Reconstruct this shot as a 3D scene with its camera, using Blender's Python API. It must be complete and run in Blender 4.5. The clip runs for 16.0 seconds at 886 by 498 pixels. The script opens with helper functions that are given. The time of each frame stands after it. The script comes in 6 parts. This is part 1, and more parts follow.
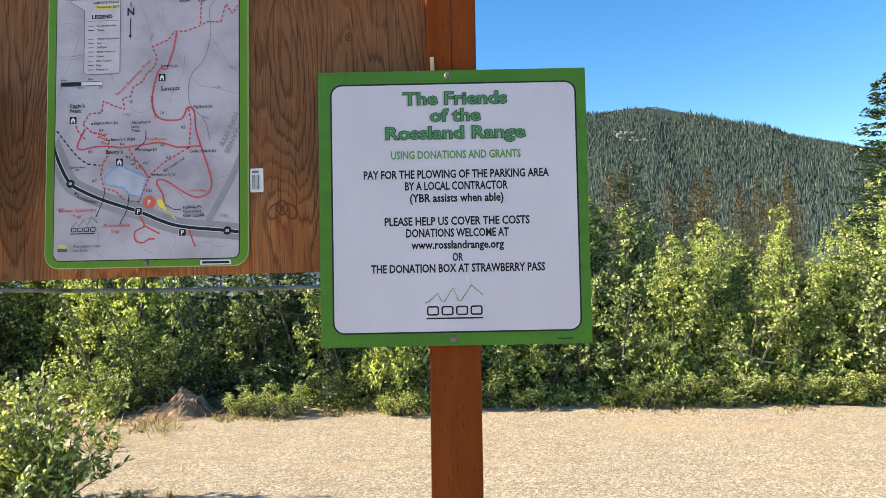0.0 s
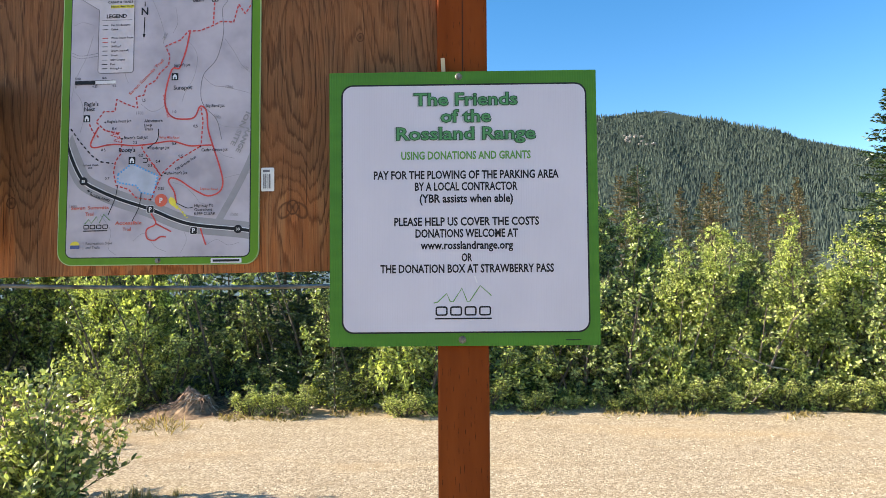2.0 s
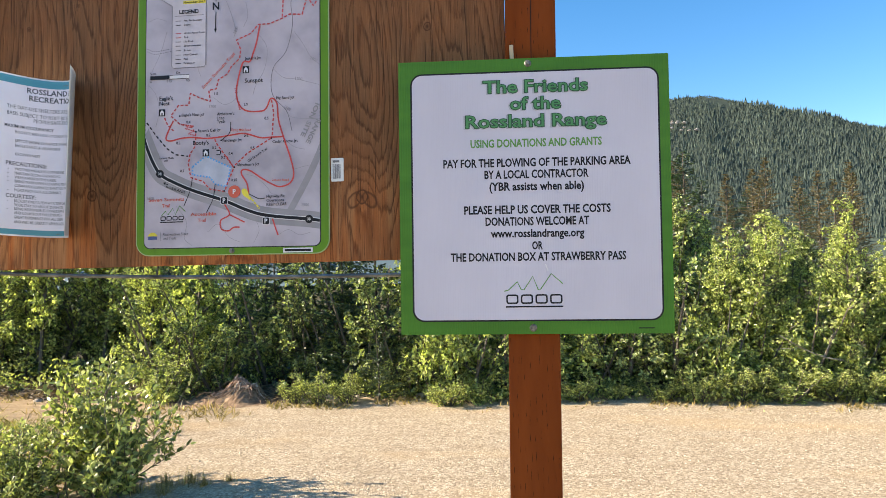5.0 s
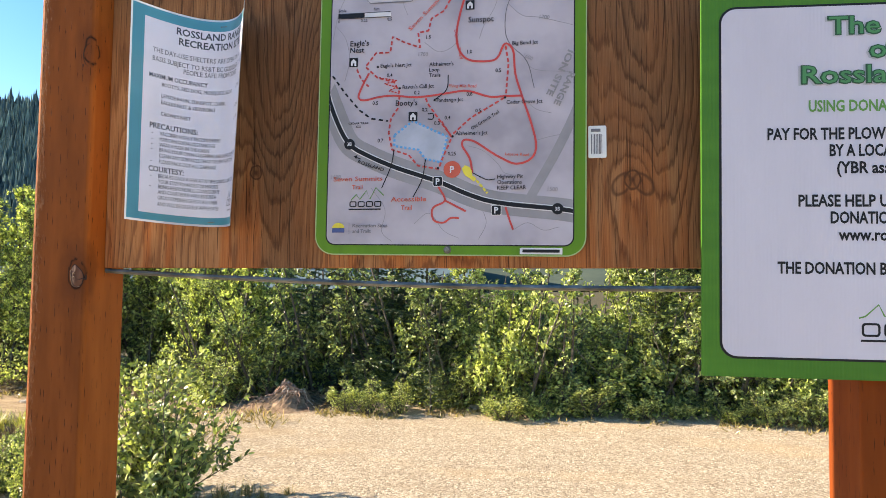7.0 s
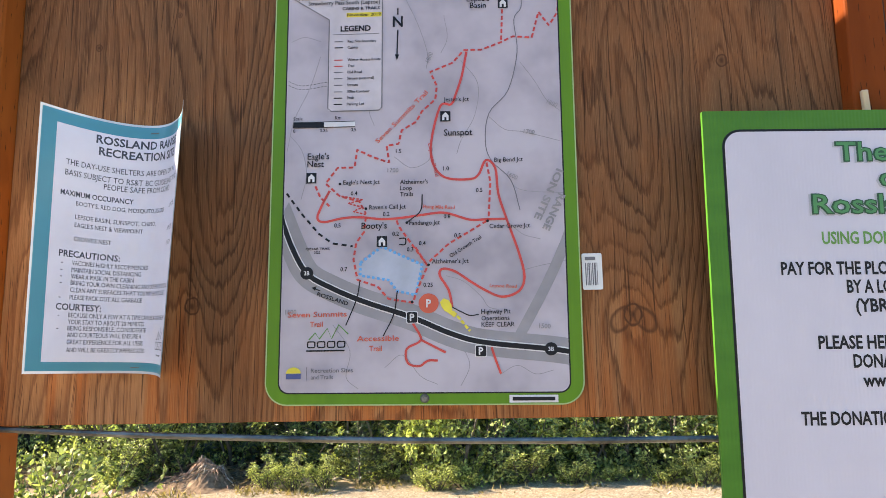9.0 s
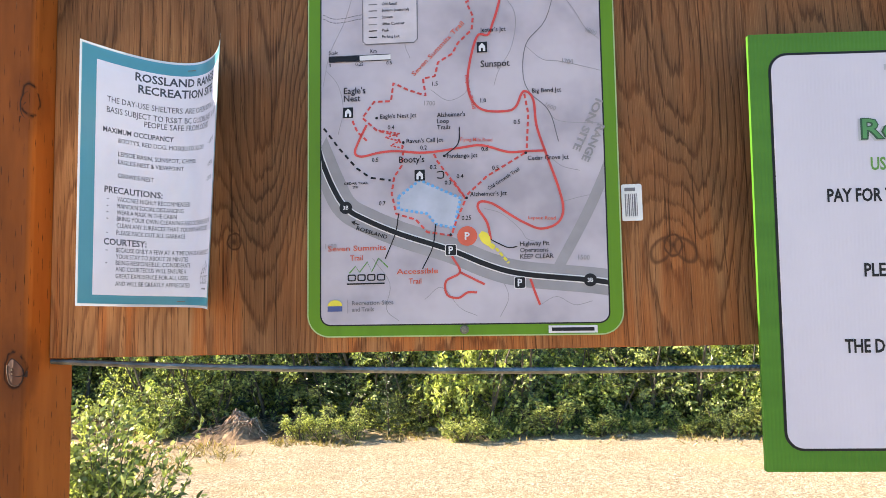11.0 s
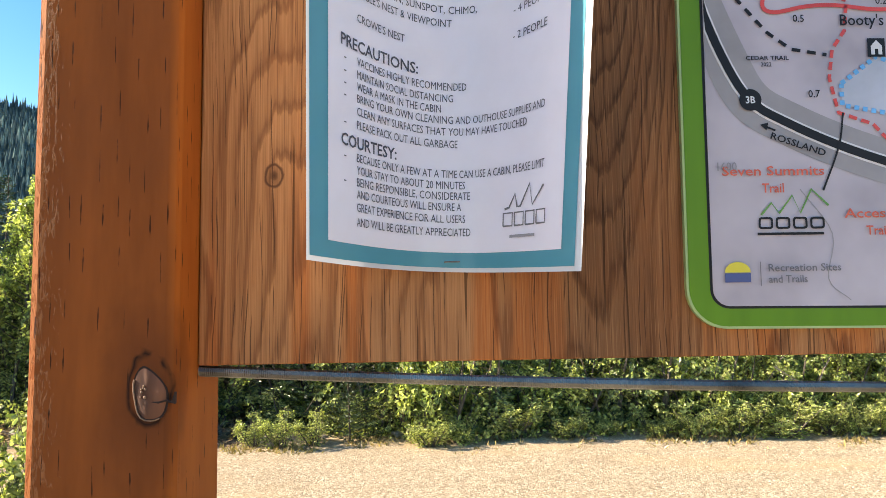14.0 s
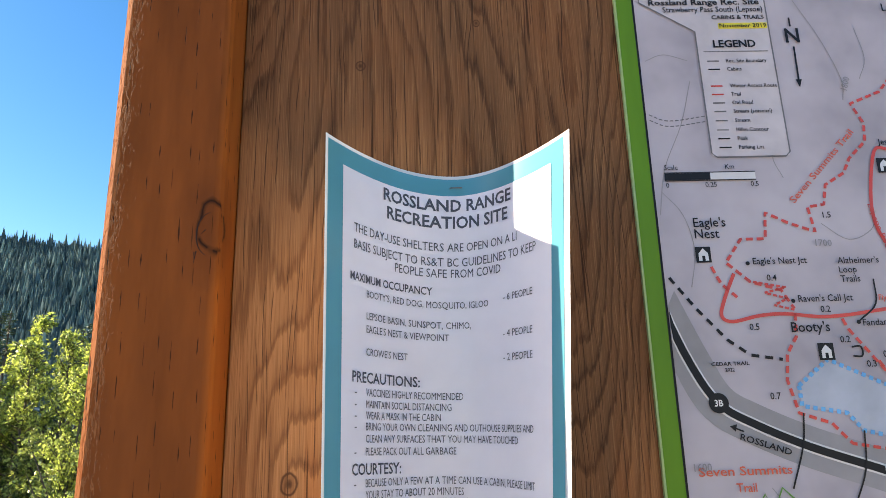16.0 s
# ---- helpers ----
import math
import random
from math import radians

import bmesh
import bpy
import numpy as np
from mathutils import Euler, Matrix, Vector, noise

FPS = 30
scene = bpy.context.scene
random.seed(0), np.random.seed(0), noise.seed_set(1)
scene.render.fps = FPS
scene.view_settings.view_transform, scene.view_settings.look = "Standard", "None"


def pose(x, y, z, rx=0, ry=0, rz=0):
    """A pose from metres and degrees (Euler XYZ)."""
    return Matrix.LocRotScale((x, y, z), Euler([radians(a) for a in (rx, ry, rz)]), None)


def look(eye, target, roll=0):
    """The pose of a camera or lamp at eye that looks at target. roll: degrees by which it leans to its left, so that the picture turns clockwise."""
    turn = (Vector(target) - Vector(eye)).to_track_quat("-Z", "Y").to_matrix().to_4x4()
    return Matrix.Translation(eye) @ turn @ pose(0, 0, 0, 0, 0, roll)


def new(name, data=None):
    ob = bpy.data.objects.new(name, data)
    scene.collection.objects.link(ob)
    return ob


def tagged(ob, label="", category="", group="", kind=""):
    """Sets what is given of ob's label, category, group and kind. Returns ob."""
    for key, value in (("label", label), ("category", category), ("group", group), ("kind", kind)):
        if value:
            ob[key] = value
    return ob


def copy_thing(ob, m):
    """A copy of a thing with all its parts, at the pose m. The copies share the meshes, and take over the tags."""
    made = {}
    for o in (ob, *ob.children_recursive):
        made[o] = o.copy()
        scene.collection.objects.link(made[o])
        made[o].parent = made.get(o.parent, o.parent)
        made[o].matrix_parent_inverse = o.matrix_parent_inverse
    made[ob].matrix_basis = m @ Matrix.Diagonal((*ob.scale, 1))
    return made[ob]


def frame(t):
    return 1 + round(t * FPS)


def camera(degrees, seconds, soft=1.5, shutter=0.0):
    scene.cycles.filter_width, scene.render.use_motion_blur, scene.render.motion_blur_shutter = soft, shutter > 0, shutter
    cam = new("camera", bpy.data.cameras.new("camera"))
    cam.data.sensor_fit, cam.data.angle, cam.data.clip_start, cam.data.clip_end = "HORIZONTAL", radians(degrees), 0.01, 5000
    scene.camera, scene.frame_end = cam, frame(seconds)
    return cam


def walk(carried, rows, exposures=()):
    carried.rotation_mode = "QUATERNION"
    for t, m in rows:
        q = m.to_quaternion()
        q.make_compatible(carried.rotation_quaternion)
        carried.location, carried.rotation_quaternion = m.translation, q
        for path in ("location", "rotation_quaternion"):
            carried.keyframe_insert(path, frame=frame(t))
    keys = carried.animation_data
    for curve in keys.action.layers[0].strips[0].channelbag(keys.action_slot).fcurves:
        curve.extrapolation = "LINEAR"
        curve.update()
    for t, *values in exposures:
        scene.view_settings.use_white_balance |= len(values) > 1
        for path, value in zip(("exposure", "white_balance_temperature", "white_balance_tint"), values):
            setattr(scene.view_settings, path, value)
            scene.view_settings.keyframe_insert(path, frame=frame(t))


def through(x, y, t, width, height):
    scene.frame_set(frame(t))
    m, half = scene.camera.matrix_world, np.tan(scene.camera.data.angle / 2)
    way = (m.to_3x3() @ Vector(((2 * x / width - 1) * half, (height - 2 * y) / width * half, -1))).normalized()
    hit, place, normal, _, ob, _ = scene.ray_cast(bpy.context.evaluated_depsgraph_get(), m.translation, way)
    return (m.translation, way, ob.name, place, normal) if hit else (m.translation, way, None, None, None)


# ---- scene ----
cam = camera(67.5, 16.0, 0.4)
PATH = [
    (0, (0.177, 0.161, 1.568), (0.097, 2.156, 1.69), -1.7),
    (0.5, (0.178, 0.16, 1.568), (0.106, 2.154, 1.694), -1.5),
    (1, (0.178, 0.162, 1.568), (0.1, 2.157, 1.688), -1.0),
    (1.5, (0.181, 0.16, 1.569), (0.114, 2.155, 1.694), -1.1),
    (2, (0.174, 0.158, 1.565), (0.072, 2.152, 1.694), -1.1),
    (2.5, (0.173, 0.16, 1.564), (0.077, 2.153, 1.694), -1.4),
    (3, (0.171, 0.164, 1.564), (0.089, 2.158, 1.689), -1.2),
    (3.2, (0.175, 0.163, 1.565), (0.106, 2.158, 1.691), -1.3),
    (5.3, (0.089, 0.147, 1.563), (-0.216, 2.121, 1.664), -1.3),
    (5.5, (0.034, 0.127, 1.58), (-0.387, 2.078, 1.712), -1.1),
    (6, (-0.046, 0.179, 1.604), (-0.548, 2.11, 1.744), -0.5),
    (6.5, (-0.139, 0.314, 1.578), (-0.588, 2.258, 1.709), 0.3),
    (7, (-0.257, 0.432, 1.577), (-0.567, 2.404, 1.699), 0.3),
    (7.5, (-0.269, 0.534, 1.595), (-0.505, 2.516, 1.716), 0.5),
    (8, (-0.314, 0.547, 1.629), (-0.469, 2.532, 1.81), -0.0),
    (8.5, (-0.333, 0.535, 1.676), (-0.431, 2.516, 1.937), -0.8),
    (8.7, (-0.333, 0.535, 1.689), (-0.417, 2.513, 1.977), -0.9),
    (10.8, (-0.335, 0.538, 1.673), (-0.425, 2.528, 1.85), -1.9),
    (11, (-0.35, 0.536, 1.66), (-0.505, 2.524, 1.822), -1.4),
    (11.5, (-0.56, 0.474, 1.623), (-0.829, 2.451, 1.763), -1.7),
    (12, (-0.657, 0.493, 1.596), (-0.814, 2.485, 1.688), 0.1),
    (12.5, (-0.66, 0.634, 1.588), (-0.812, 2.626, 1.674), -0.4),
    (13, (-0.715, 0.74, 1.606), (-0.761, 2.734, 1.741), -0.3),
    (13.5, (-0.738, 0.818, 1.61), (-0.7, 2.815, 1.724), -1.4),
    (14, (-0.733, 0.866, 1.643), (-0.7, 2.859, 1.804), -0.9),
    (14.5, (-0.73, 0.852, 1.672), (-0.728, 2.838, 1.909), -0.8),
    (15, (-0.733, 0.831, 1.701), (-0.705, 2.805, 2.022), -1.0),
    (15.5, (-0.727, 0.82, 1.728), (-0.675, 2.774, 2.151), -1.4),
    (16, (-0.73, 0.794, 1.759), (-0.692, 2.721, 2.292), -1.9),
]
walk(cam, [(t, look(eye, target, roll)) for t, eye, target, roll in PATH],
     [(0.0, 1.43, 7300.0, 12.0), (3.0, 1.43, 7300.0, 12.0), (6.0, 1.50, 7650.0, 15.0), (8.5, 1.64, 7600.0, 15.0), (11.0, 1.88, 7750.0, 15.0), (11.5, 1.86, 7800.0, 15.0), (12.5, 1.62, 7850.0, 14.0), (14.0, 1.65, 7850.0, 14.0), (15.4, 1.65, 7850.0, 14.0), (16.0, 1.53, 7800.0, 14.0)])

# ---- light ----
SUN_ELEVATION = 29.0
SUN_WAY = Vector((-0.999, -0.015, math.tan(radians(SUN_ELEVATION)))).normalized()
world = bpy.data.worlds.new("sky")
scene.world = world
world.use_nodes = True
wn = world.node_tree.nodes
sky = wn.new("ShaderNodeTexSky")
sky.sky_type = "NISHITA"
sky.sun_disc = False
sky.sun_elevation = radians(SUN_ELEVATION)
sky.sun_rotation = radians(268.0)
sky.altitude = 1500.0
sky.air_density = 1.0
sky.dust_density = 1.1
sky.ozone_density = 1.0
deep = wn.new("ShaderNodeHueSaturation")
deep.inputs["Saturation"].default_value = 1.42
world.node_tree.links.new(sky.outputs["Color"], deep.inputs["Color"])
world.node_tree.links.new(deep.outputs["Color"], wn["Background"].inputs["Color"])
wn["Background"].inputs["Strength"].default_value = 0.116
sun = new("sun", bpy.data.lights.new("sun", "SUN"))
sun.data.energy = 5.0
sun.data.angle = radians(0.53)
sun.data.color = (1.0, 0.93, 0.82)
sun.matrix_basis = look(SUN_WAY * 60.0, (0, 0, 0))

# ---- materials ----
class Nodes:
    """A node material under construction."""

    def __init__(self, name, rough=0.6, metal=0.0, spec=0.5):
        self.mat = bpy.data.materials.new(name)
        self.mat.use_nodes = True
        self.t = self.mat.node_tree
        self.b = self.t.nodes["Principled BSDF"]
        self.b.inputs["Roughness"].default_value = rough
        self.b.inputs["Metallic"].default_value = metal
        self.b.inputs["Specular IOR Level"].default_value = spec

    def link(self, out, into):
        if isinstance(out, (int, float)):
            into.default_value = out
        elif isinstance(out, tuple):
            into.default_value = (*out, 1.0) if len(into.default_value) == 4 else out
        else:
            self.t.links.new(out, into)

    def node(self, kind, **values):
        n = self.t.nodes.new("ShaderNode" + kind)
        for key, value in values.items():
            self.link(value, n.inputs[key])
        return n

    def coords(self, scale=(1, 1, 1), offset=(0, 0, 0)):
        n = self.node("Mapping", Scale=scale, Location=offset)
        self.link(self.t.nodes.new("ShaderNodeTexCoord").outputs["Object"], n.inputs["Vector"])
        return n.outputs["Vector"]

    def noise(self, vector, scale=5.0, detail=3.0, rough=0.5, distort=0.0):
        return self.node("TexNoise", Vector=vector, Scale=scale, Detail=detail, Roughness=rough, Distortion=distort).outputs["Fac"]

    def math(self, op, a, b=0.0, c=0.0):
        n = self.t.nodes.new("ShaderNodeMath")
        n.operation = op
        for value, into in zip((a, b, c), n.inputs):
            self.link(value, into)
        return n.outputs[0]

    def ramp(self, fac, *stops):
        n = self.t.nodes.new("ShaderNodeValToRGB")
        n.color_ramp.elements[0].position, n.color_ramp.elements[1].position = stops[0][0], stops[-1][0]
        n.color_ramp.elements[0].color, n.color_ramp.elements[1].color = (*stops[0][1], 1), (*stops[-1][1], 1)
        for at, colour in stops[1:-1]:
            n.color_ramp.elements.new(at).color = (*colour, 1)
        self.link(fac, n.inputs["Fac"])
        return n.outputs["Color"]

    def mix(self, fac, a, b, how="MIX"):
        n = self.t.nodes.new("ShaderNodeMix")
        n.data_type, n.blend_type = "RGBA", how
        self.link(fac, n.inputs["Factor"])
        self.link(a, n.inputs[6])
        self.link(b, n.inputs[7])
        return n.outputs[2]

    def bump(self, height, strength=0.3, distance=0.01):
        n = self.node("Bump", Height=height, Strength=strength, Distance=distance)
        self.link(n.outputs["Normal"], self.b.inputs["Normal"])
        return self

    def colour(self, out):
        self.link(out, self.b.inputs["Base Color"])
        return self

    def split(self, vector):
        n = self.t.nodes.new("ShaderNodeSeparateXYZ")
        self.link(vector, n.inputs[0])
        return n.outputs


def plain(name, colour, rough=0.5, metal=0.0, vary=0.12, scale=40.0, spec=0.5):
    """Printed or painted stuff with a faint uneven tone."""
    m = Nodes(name, rough, metal, spec)
    n = m.noise(m.coords(), scale, 4.0)
    dark = tuple(c * (1 - vary) for c in colour)
    light = tuple(min(c * (1 + vary * 0.6), 1.0) for c in colour)
    m.colour(m.ramp(n, (0.3, dark), (0.7, light)))
    return m.mat


def plywood_material(knots):
    m = Nodes("weathered_fir_plywood", 0.7, spec=0.15)
    c = m.coords()
    x, y, z = m.split(c)
    height = m.math("MULTIPLY_ADD", m.noise(m.coords((5.2, 5.2, 1.25), (0.35, 0, 0.6)), 1.0, 1.2, 0.45), 1.15, m.math("MULTIPLY", x, 1.0))
    height = m.math("ADD", height, m.math("MULTIPLY", m.noise(m.coords((22, 22, 4.0)), 1.0, 2.0), 0.13))
    core = 0.0
    pin = m.noise(m.coords((560, 560, 3.0), (0.7, 0, 5.0)), 1.0, 2.0, 0.5)
    for u, h, size in knots:
        dx = m.math("MULTIPLY", m.math("SUBTRACT", x, u), 1.5)
        dz = m.math("MULTIPLY", m.math("SUBTRACT", z, h), 0.6)
        d = m.math("SQRT", m.math("ADD", m.math("MULTIPLY", dx, dx), m.math("MULTIPLY", dz, dz)))
        bulge = m.math("EXPONENT", m.math("MULTIPLY", d, -1.0 / (3.2 * size)))
        height = m.math("ADD", height, m.math("MULTIPLY", bulge, min(0.13, size * size * 1000)))
        rx, rz = m.math("SUBTRACT", x, u), m.math("MULTIPLY", m.math("SUBTRACT", z, h), 0.85)
        r = m.math("SQRT", m.math("ADD", m.math("MULTIPLY", rx, rx), m.math("MULTIPLY", rz, rz)))
        r = m.math("MULTIPLY_ADD", m.noise(m.coords((120, 120, 120), (h, 0, u)), 1.0, 2.0), 0.25, m.math("MULTIPLY_ADD", r, 0.5 / size, -0.125))
        core = m.math("MAXIMUM", core, m.ramp(r, (0.0, (1.0,) * 3), (0.14, (0.75,) * 3), (0.22, (0.38,) * 3), (0.36, (0.3,) * 3), (0.42, (0.9,) * 3), (0.47, (0.9,) * 3), (0.55, (0.0,) * 3)))
        if size > 0.010:
            # the grain folds into two lobes beside a large knot
            for aside in (-1.25, 1.25):
                lx = m.math("MULTIPLY", m.math("SUBTRACT", rx, aside * size), 0.55 / size)
                lz = m.math("MULTIPLY", m.math("MULTIPLY_ADD", rx, 0.35 * (-1 if aside < 0 else 1), rz), 0.62 / size)
                lobe = m.math("SQRT", m.math("ADD", m.math("MULTIPLY", lx, lx), m.math("MULTIPLY", lz, lz)))
                core = m.math("MAXIMUM", core, m.ramp(m.math("MULTIPLY_ADD", m.noise(m.coords((90, 90, 60), (u, 0, h)), 1.0, 2.0), 0.22, lobe), (0.52, (0.12,) * 3), (0.66, (0.75,) * 3), (0.74, (0.75,) * 3), (0.86, (0.0,) * 3)))
    fibre = m.noise(m.coords((420, 420, 7)), 1.0, 3.0, 0.6)
    comb = m.noise(m.coords((230, 230, 9)), 1.0, 2.0, 0.6)
    wave = m.math("FRACT", m.math("MULTIPLY_ADD", m.math("SUBTRACT", comb, 0.5), 0.75, m.math("MULTIPLY", height, 28.0)))
    ring = m.ramp(wave, (0.0, (0.7,) * 3), (0.06, (0.04,) * 3), (0.50, (0.16,) * 3), (0.74, (0.45,) * 3), (0.88, (1.0,) * 3), (1.0, (0.7,) * 3))
    streak = m.noise(m.coords((75, 75, 1.6)), 1.0, 3.0, 0.6)
    patch = m.noise(m.coords((4, 4, 2.2)), 1.0, 3.0, 0.55)
    base = m.mix(m.math("MULTIPLY", ring, m.math("MINIMUM", m.math("MULTIPLY_ADD", x, 0.55, 0.7), 1.0)), (0.49, 0.217, 0.090), (0.150, 0.054, 0.020))
    # Orange lower left, grey-brown upper right: weathering, plus bounced light painted in
    stain = m.noise(m.coords((34, 34, 0.9), (2.0, 0, 3.0)), 1.0, 3.0, 0.55)
    low = m.math("MULTIPLY_ADD", z, -0.62, 1.17)
    base = m.mix(m.ramp(m.math("ADD", stain, low), (0.57, (0,) * 3), (0.69, (0.8,) * 3)), base, m.mix(ring, (0.50, 0.138, 0.030), (0.22, 0.052, 0.012)))
    patch = m.math("ADD", patch, m.math("MULTIPLY_ADD", m.math("MAXIMUM", m.math("SUBTRACT", z, 1.83), -0.1), 2.2, m.math("MULTIPLY", m.math("SUBTRACT", x, 0.36), 0.72)))
    band = m.math("MULTIPLY", m.math("SUBTRACT", m.math("ADD", x, m.math("MULTIPLY", m.noise(m.coords((9, 9, 3)), 1.0, 2.0), 0.03)), 0.280), 17.0)
    patch = m.math("MULTIPLY_ADD", m.math("EXPONENT", m.math("MULTIPLY", m.math("MULTIPLY", band, band), -1.0)), 0.50, patch)
    base = m.mix(m.ramp(patch, (0.42, (0,) * 3), (0.70, (0.94,) * 3)), base, m.mix(ring, (0.180, 0.085, 0.040), (0.050, 0.0225, 0.011)))
    mottle = m.noise(m.coords((22, 22, 7), (4.0, 0, 9.0)), 1.0, 4.0, 0.6)
    base = m.mix(m.ramp(mottle, (0.42, (0.0,) * 3), (0.66, (0.45,) * 3)), base, (0.30, 0.105, 0.036))
    base = m.mix(m.ramp(fibre, (0.36, (0.28,) * 3), (0.60, (0.0,) * 3)), base, (0.20, 0.082, 0.034))
    base = m.mix(m.ramp(streak, (0.60, (0.0,) * 3), (0.72, (0.3,) * 3)), base, (0.16, 0.062, 0.025))
    crack = m.ramp(m.noise(m.coords((210, 210, 4.5), (3.1, 0, 1.7)), 1.0, 2.5, 0.45), (0.645, (0,) * 3), (0.67, (1,) * 3))
    base = m.mix(m.ramp(pin, (0.57, (0.0,) * 3), (0.68, (0.4,) * 3)), base, (0.075, 0.028, 0.012))
    hair = m.noise(m.coords((1500, 1500, 14), (0.2, 0, 0.9)), 1.0, 3.0, 0.65)
    base = m.mix(m.ramp(hair, (0.50, (0.0,) * 3), (0.66, (0.42,) * 3)), base, (0.10, 0.040, 0.017))
    base = m.mix(m.ramp(hair, (0.32, (0.30,) * 3), (0.46, (0.0,) * 3)), base, (0.60, 0.31, 0.145))
    # long fine checks along the grain
    warp = m.math("MULTIPLY_ADD", m.noise(m.coords((7, 7, 1.6), (1.0, 0, 4.0)), 1.0, 3.0, 0.55), 0.055, m.math("MULTIPLY", m.noise(m.coords((40, 40, 14)), 1.0, 2.0), 0.004))
    for pitch, thin, keep in ((70.0, 0.024, 0.44), (150.0, 0.040, 0.48)):
        col = m.math("MULTIPLY", m.math("ADD", x, warp), pitch)
        index = m.math("FLOOR", col)
        shift = m.t.nodes.new("ShaderNodeTexWhiteNoise")
        shift.noise_dimensions = "1D"
        m.link(index, shift.inputs["W"])
        aside = m.math("ABSOLUTE", m.math("SUBTRACT", m.math("FRACT", col), m.math("MULTIPLY_ADD", shift.outputs["Value"], 0.6, 0.2)))
        spot = m.t.nodes.new("ShaderNodeCombineXYZ")
        m.link(m.math("MULTIPLY", index, 7.31), spot.inputs[0])
        m.link(m.math("MULTIPLY", z, 11.0), spot.inputs[2])
        run = m.ramp(m.noise(spot.outputs[0], 1.0, 3.0, 0.6), (keep, (0.0,) * 3), (keep + 0.09, (1.0,) * 3))
        width = m.math("MULTIPLY", run, thin)
        line = m.math("LESS_THAN", aside, width)
        crack = m.math("MAXIMUM", crack, m.math("MULTIPLY", line, run))
    base = m.mix(m.math("MULTIPLY", crack, 0.72), base, (0.035, 0.013, 0.006))
    base = m.mix(m.math("MULTIPLY", core, 0.95), base, (0.075, 0.03, 0.014))
    m.colour(base)
    relief = m.math("SUBTRACT", m.math("ADD", m.math("MULTIPLY", fibre, 0.35), m.math("MULTIPLY", ring, 0.3)), crack)
    return m.bump(relief, 0.55, 0.0016).mat


def post_material(name, seed, tone=1.0, knots=(), tint=(1.0, 1.0, 1.0)):
    """Incised, brown-stained fir."""
    m = Nodes(name, 0.72, spec=0.10)
    c = m.coords((1, 1, 1), (seed, 0, seed * 0.3))
    x, y, z = m.split(c)
    across = m.math("ADD", x, y)
    warp = m.math("MULTIPLY", m.noise(m.coords((14, 14, 3)), 1.0, 2.0), 0.014)
    col = m.math("MULTIPLY", m.math("ADD", across, warp), 104.0)
    index = m.math("FLOOR", col)
    shift = m.t.nodes.new("ShaderNodeTexWhiteNoise")
    shift.noise_dimensions = "1D"
    m.link(index, shift.inputs["W"])
    row = m.math("ADD", m.math("MULTIPLY", z, 33.0), m.math("MULTIPLY", shift.outputs["Value"], 5.0))
    pick = m.t.nodes.new("ShaderNodeTexWhiteNoise")
    pick.noise_dimensions = "2D"
    both = m.t.nodes.new("ShaderNodeCombineXYZ")
    m.link(index, both.inputs[0])
    m.link(m.math("FLOOR", row), both.inputs[1])
    m.link(both.outputs[0], pick.inputs["Vector"])
    a = m.math("ABSOLUTE", m.math("SUBTRACT", m.math("FRACT", col), 0.5))
    b = m.math("ABSOLUTE", m.math("SUBTRACT", m.math("FRACT", row), 0.5))
    size = m.math("MULTIPLY_ADD", pick.outputs["Value"], 0.26, 0.12)
    slit = m.math("MULTIPLY", m.math("LESS_THAN", m.math("ADD", m.math("MULTIPLY", m.math("ABSOLUTE", m.math("MULTIPLY_ADD", m.math("SUBTRACT", pick.outputs["Value"], 0.6), 0.9, m.math("SUBTRACT", m.math("FRACT", col), 0.5))), 1.6), m.math("MULTIPLY_ADD", m.noise(m.coords((60, 60, 130)), 1.0, 2.0), 0.22, m.math("MULTIPLY", b, 0.20))), 0.166), m.math("LESS_THAN", b, size))
    slit = m.math("MULTIPLY", slit, m.math("GREATER_THAN", pick.outputs["Value"], 0.34))
    grain = m.noise(m.coords((90, 90, 6.0)), 1.0, 5.0, 0.65)
    broad = m.ramp(m.noise(m.coords((26, 26, 4.5)), 1.0, 5.0, 0.6), (0.3, (0,) * 3), (0.7, (1,) * 3))
    base = m.mix(broad, tuple(tone * t * c for t, c in zip(tint, (0.325, 0.088, 0.020))), tuple(tone * t * c for t, c in zip(tint, (0.18, 0.048, 0.011))))
    base = m.mix(m.ramp(grain, (0.35, (0.07,) * 3), (0.6, (0,) * 3)), base, (0.15, 0.036, 0.008))
    blotch = m.noise(m.coords((9, 9, 5), (1.2, 4.0, 0)), 1.0, 4.0)
    base = m.mix(m.ramp(blotch, (0.56, (0,) * 3), (0.72, (0.55,) * 3)), base, (0.15, 0.045, 0.016))
    # the inner side's bounced light is painted brighter; the outer arris is bruised and splintered
    inner = m.ramp(m.math("MULTIPLY_ADD", m.noise(m.coords((60, 60, 9)), 1.0, 3.0), 0.006, x), (-0.001, (0.0,) * 3), (0.0035, (1.0,) * 3))
    base = m.mix(m.math("MULTIPLY", inner, 0.75), base, m.mix(broad, tuple(tone * t * c for t, c in zip(tint, (0.47, 0.128, 0.022))), tuple(tone * t * c for t, c in zip(tint, (0.33, 0.080, 0.014)))))
    # pale splinters, with the grazing sun's glint put into their colour
    splinter = m.math("ADD", m.noise(m.coords((420, 420, 95)), 1.0, 3.0, 0.6, 1.2), m.math("MULTIPLY", m.math("ADD", x, 0.069), -15.0))
    splinter = m.ramp(splinter, (0.58, (0.0,) * 3), (0.66, (1.0,) * 3))
    base = m.mix(m.math("MULTIPLY", splinter, 0.34), base, (0.42, 0.18, 0.075))
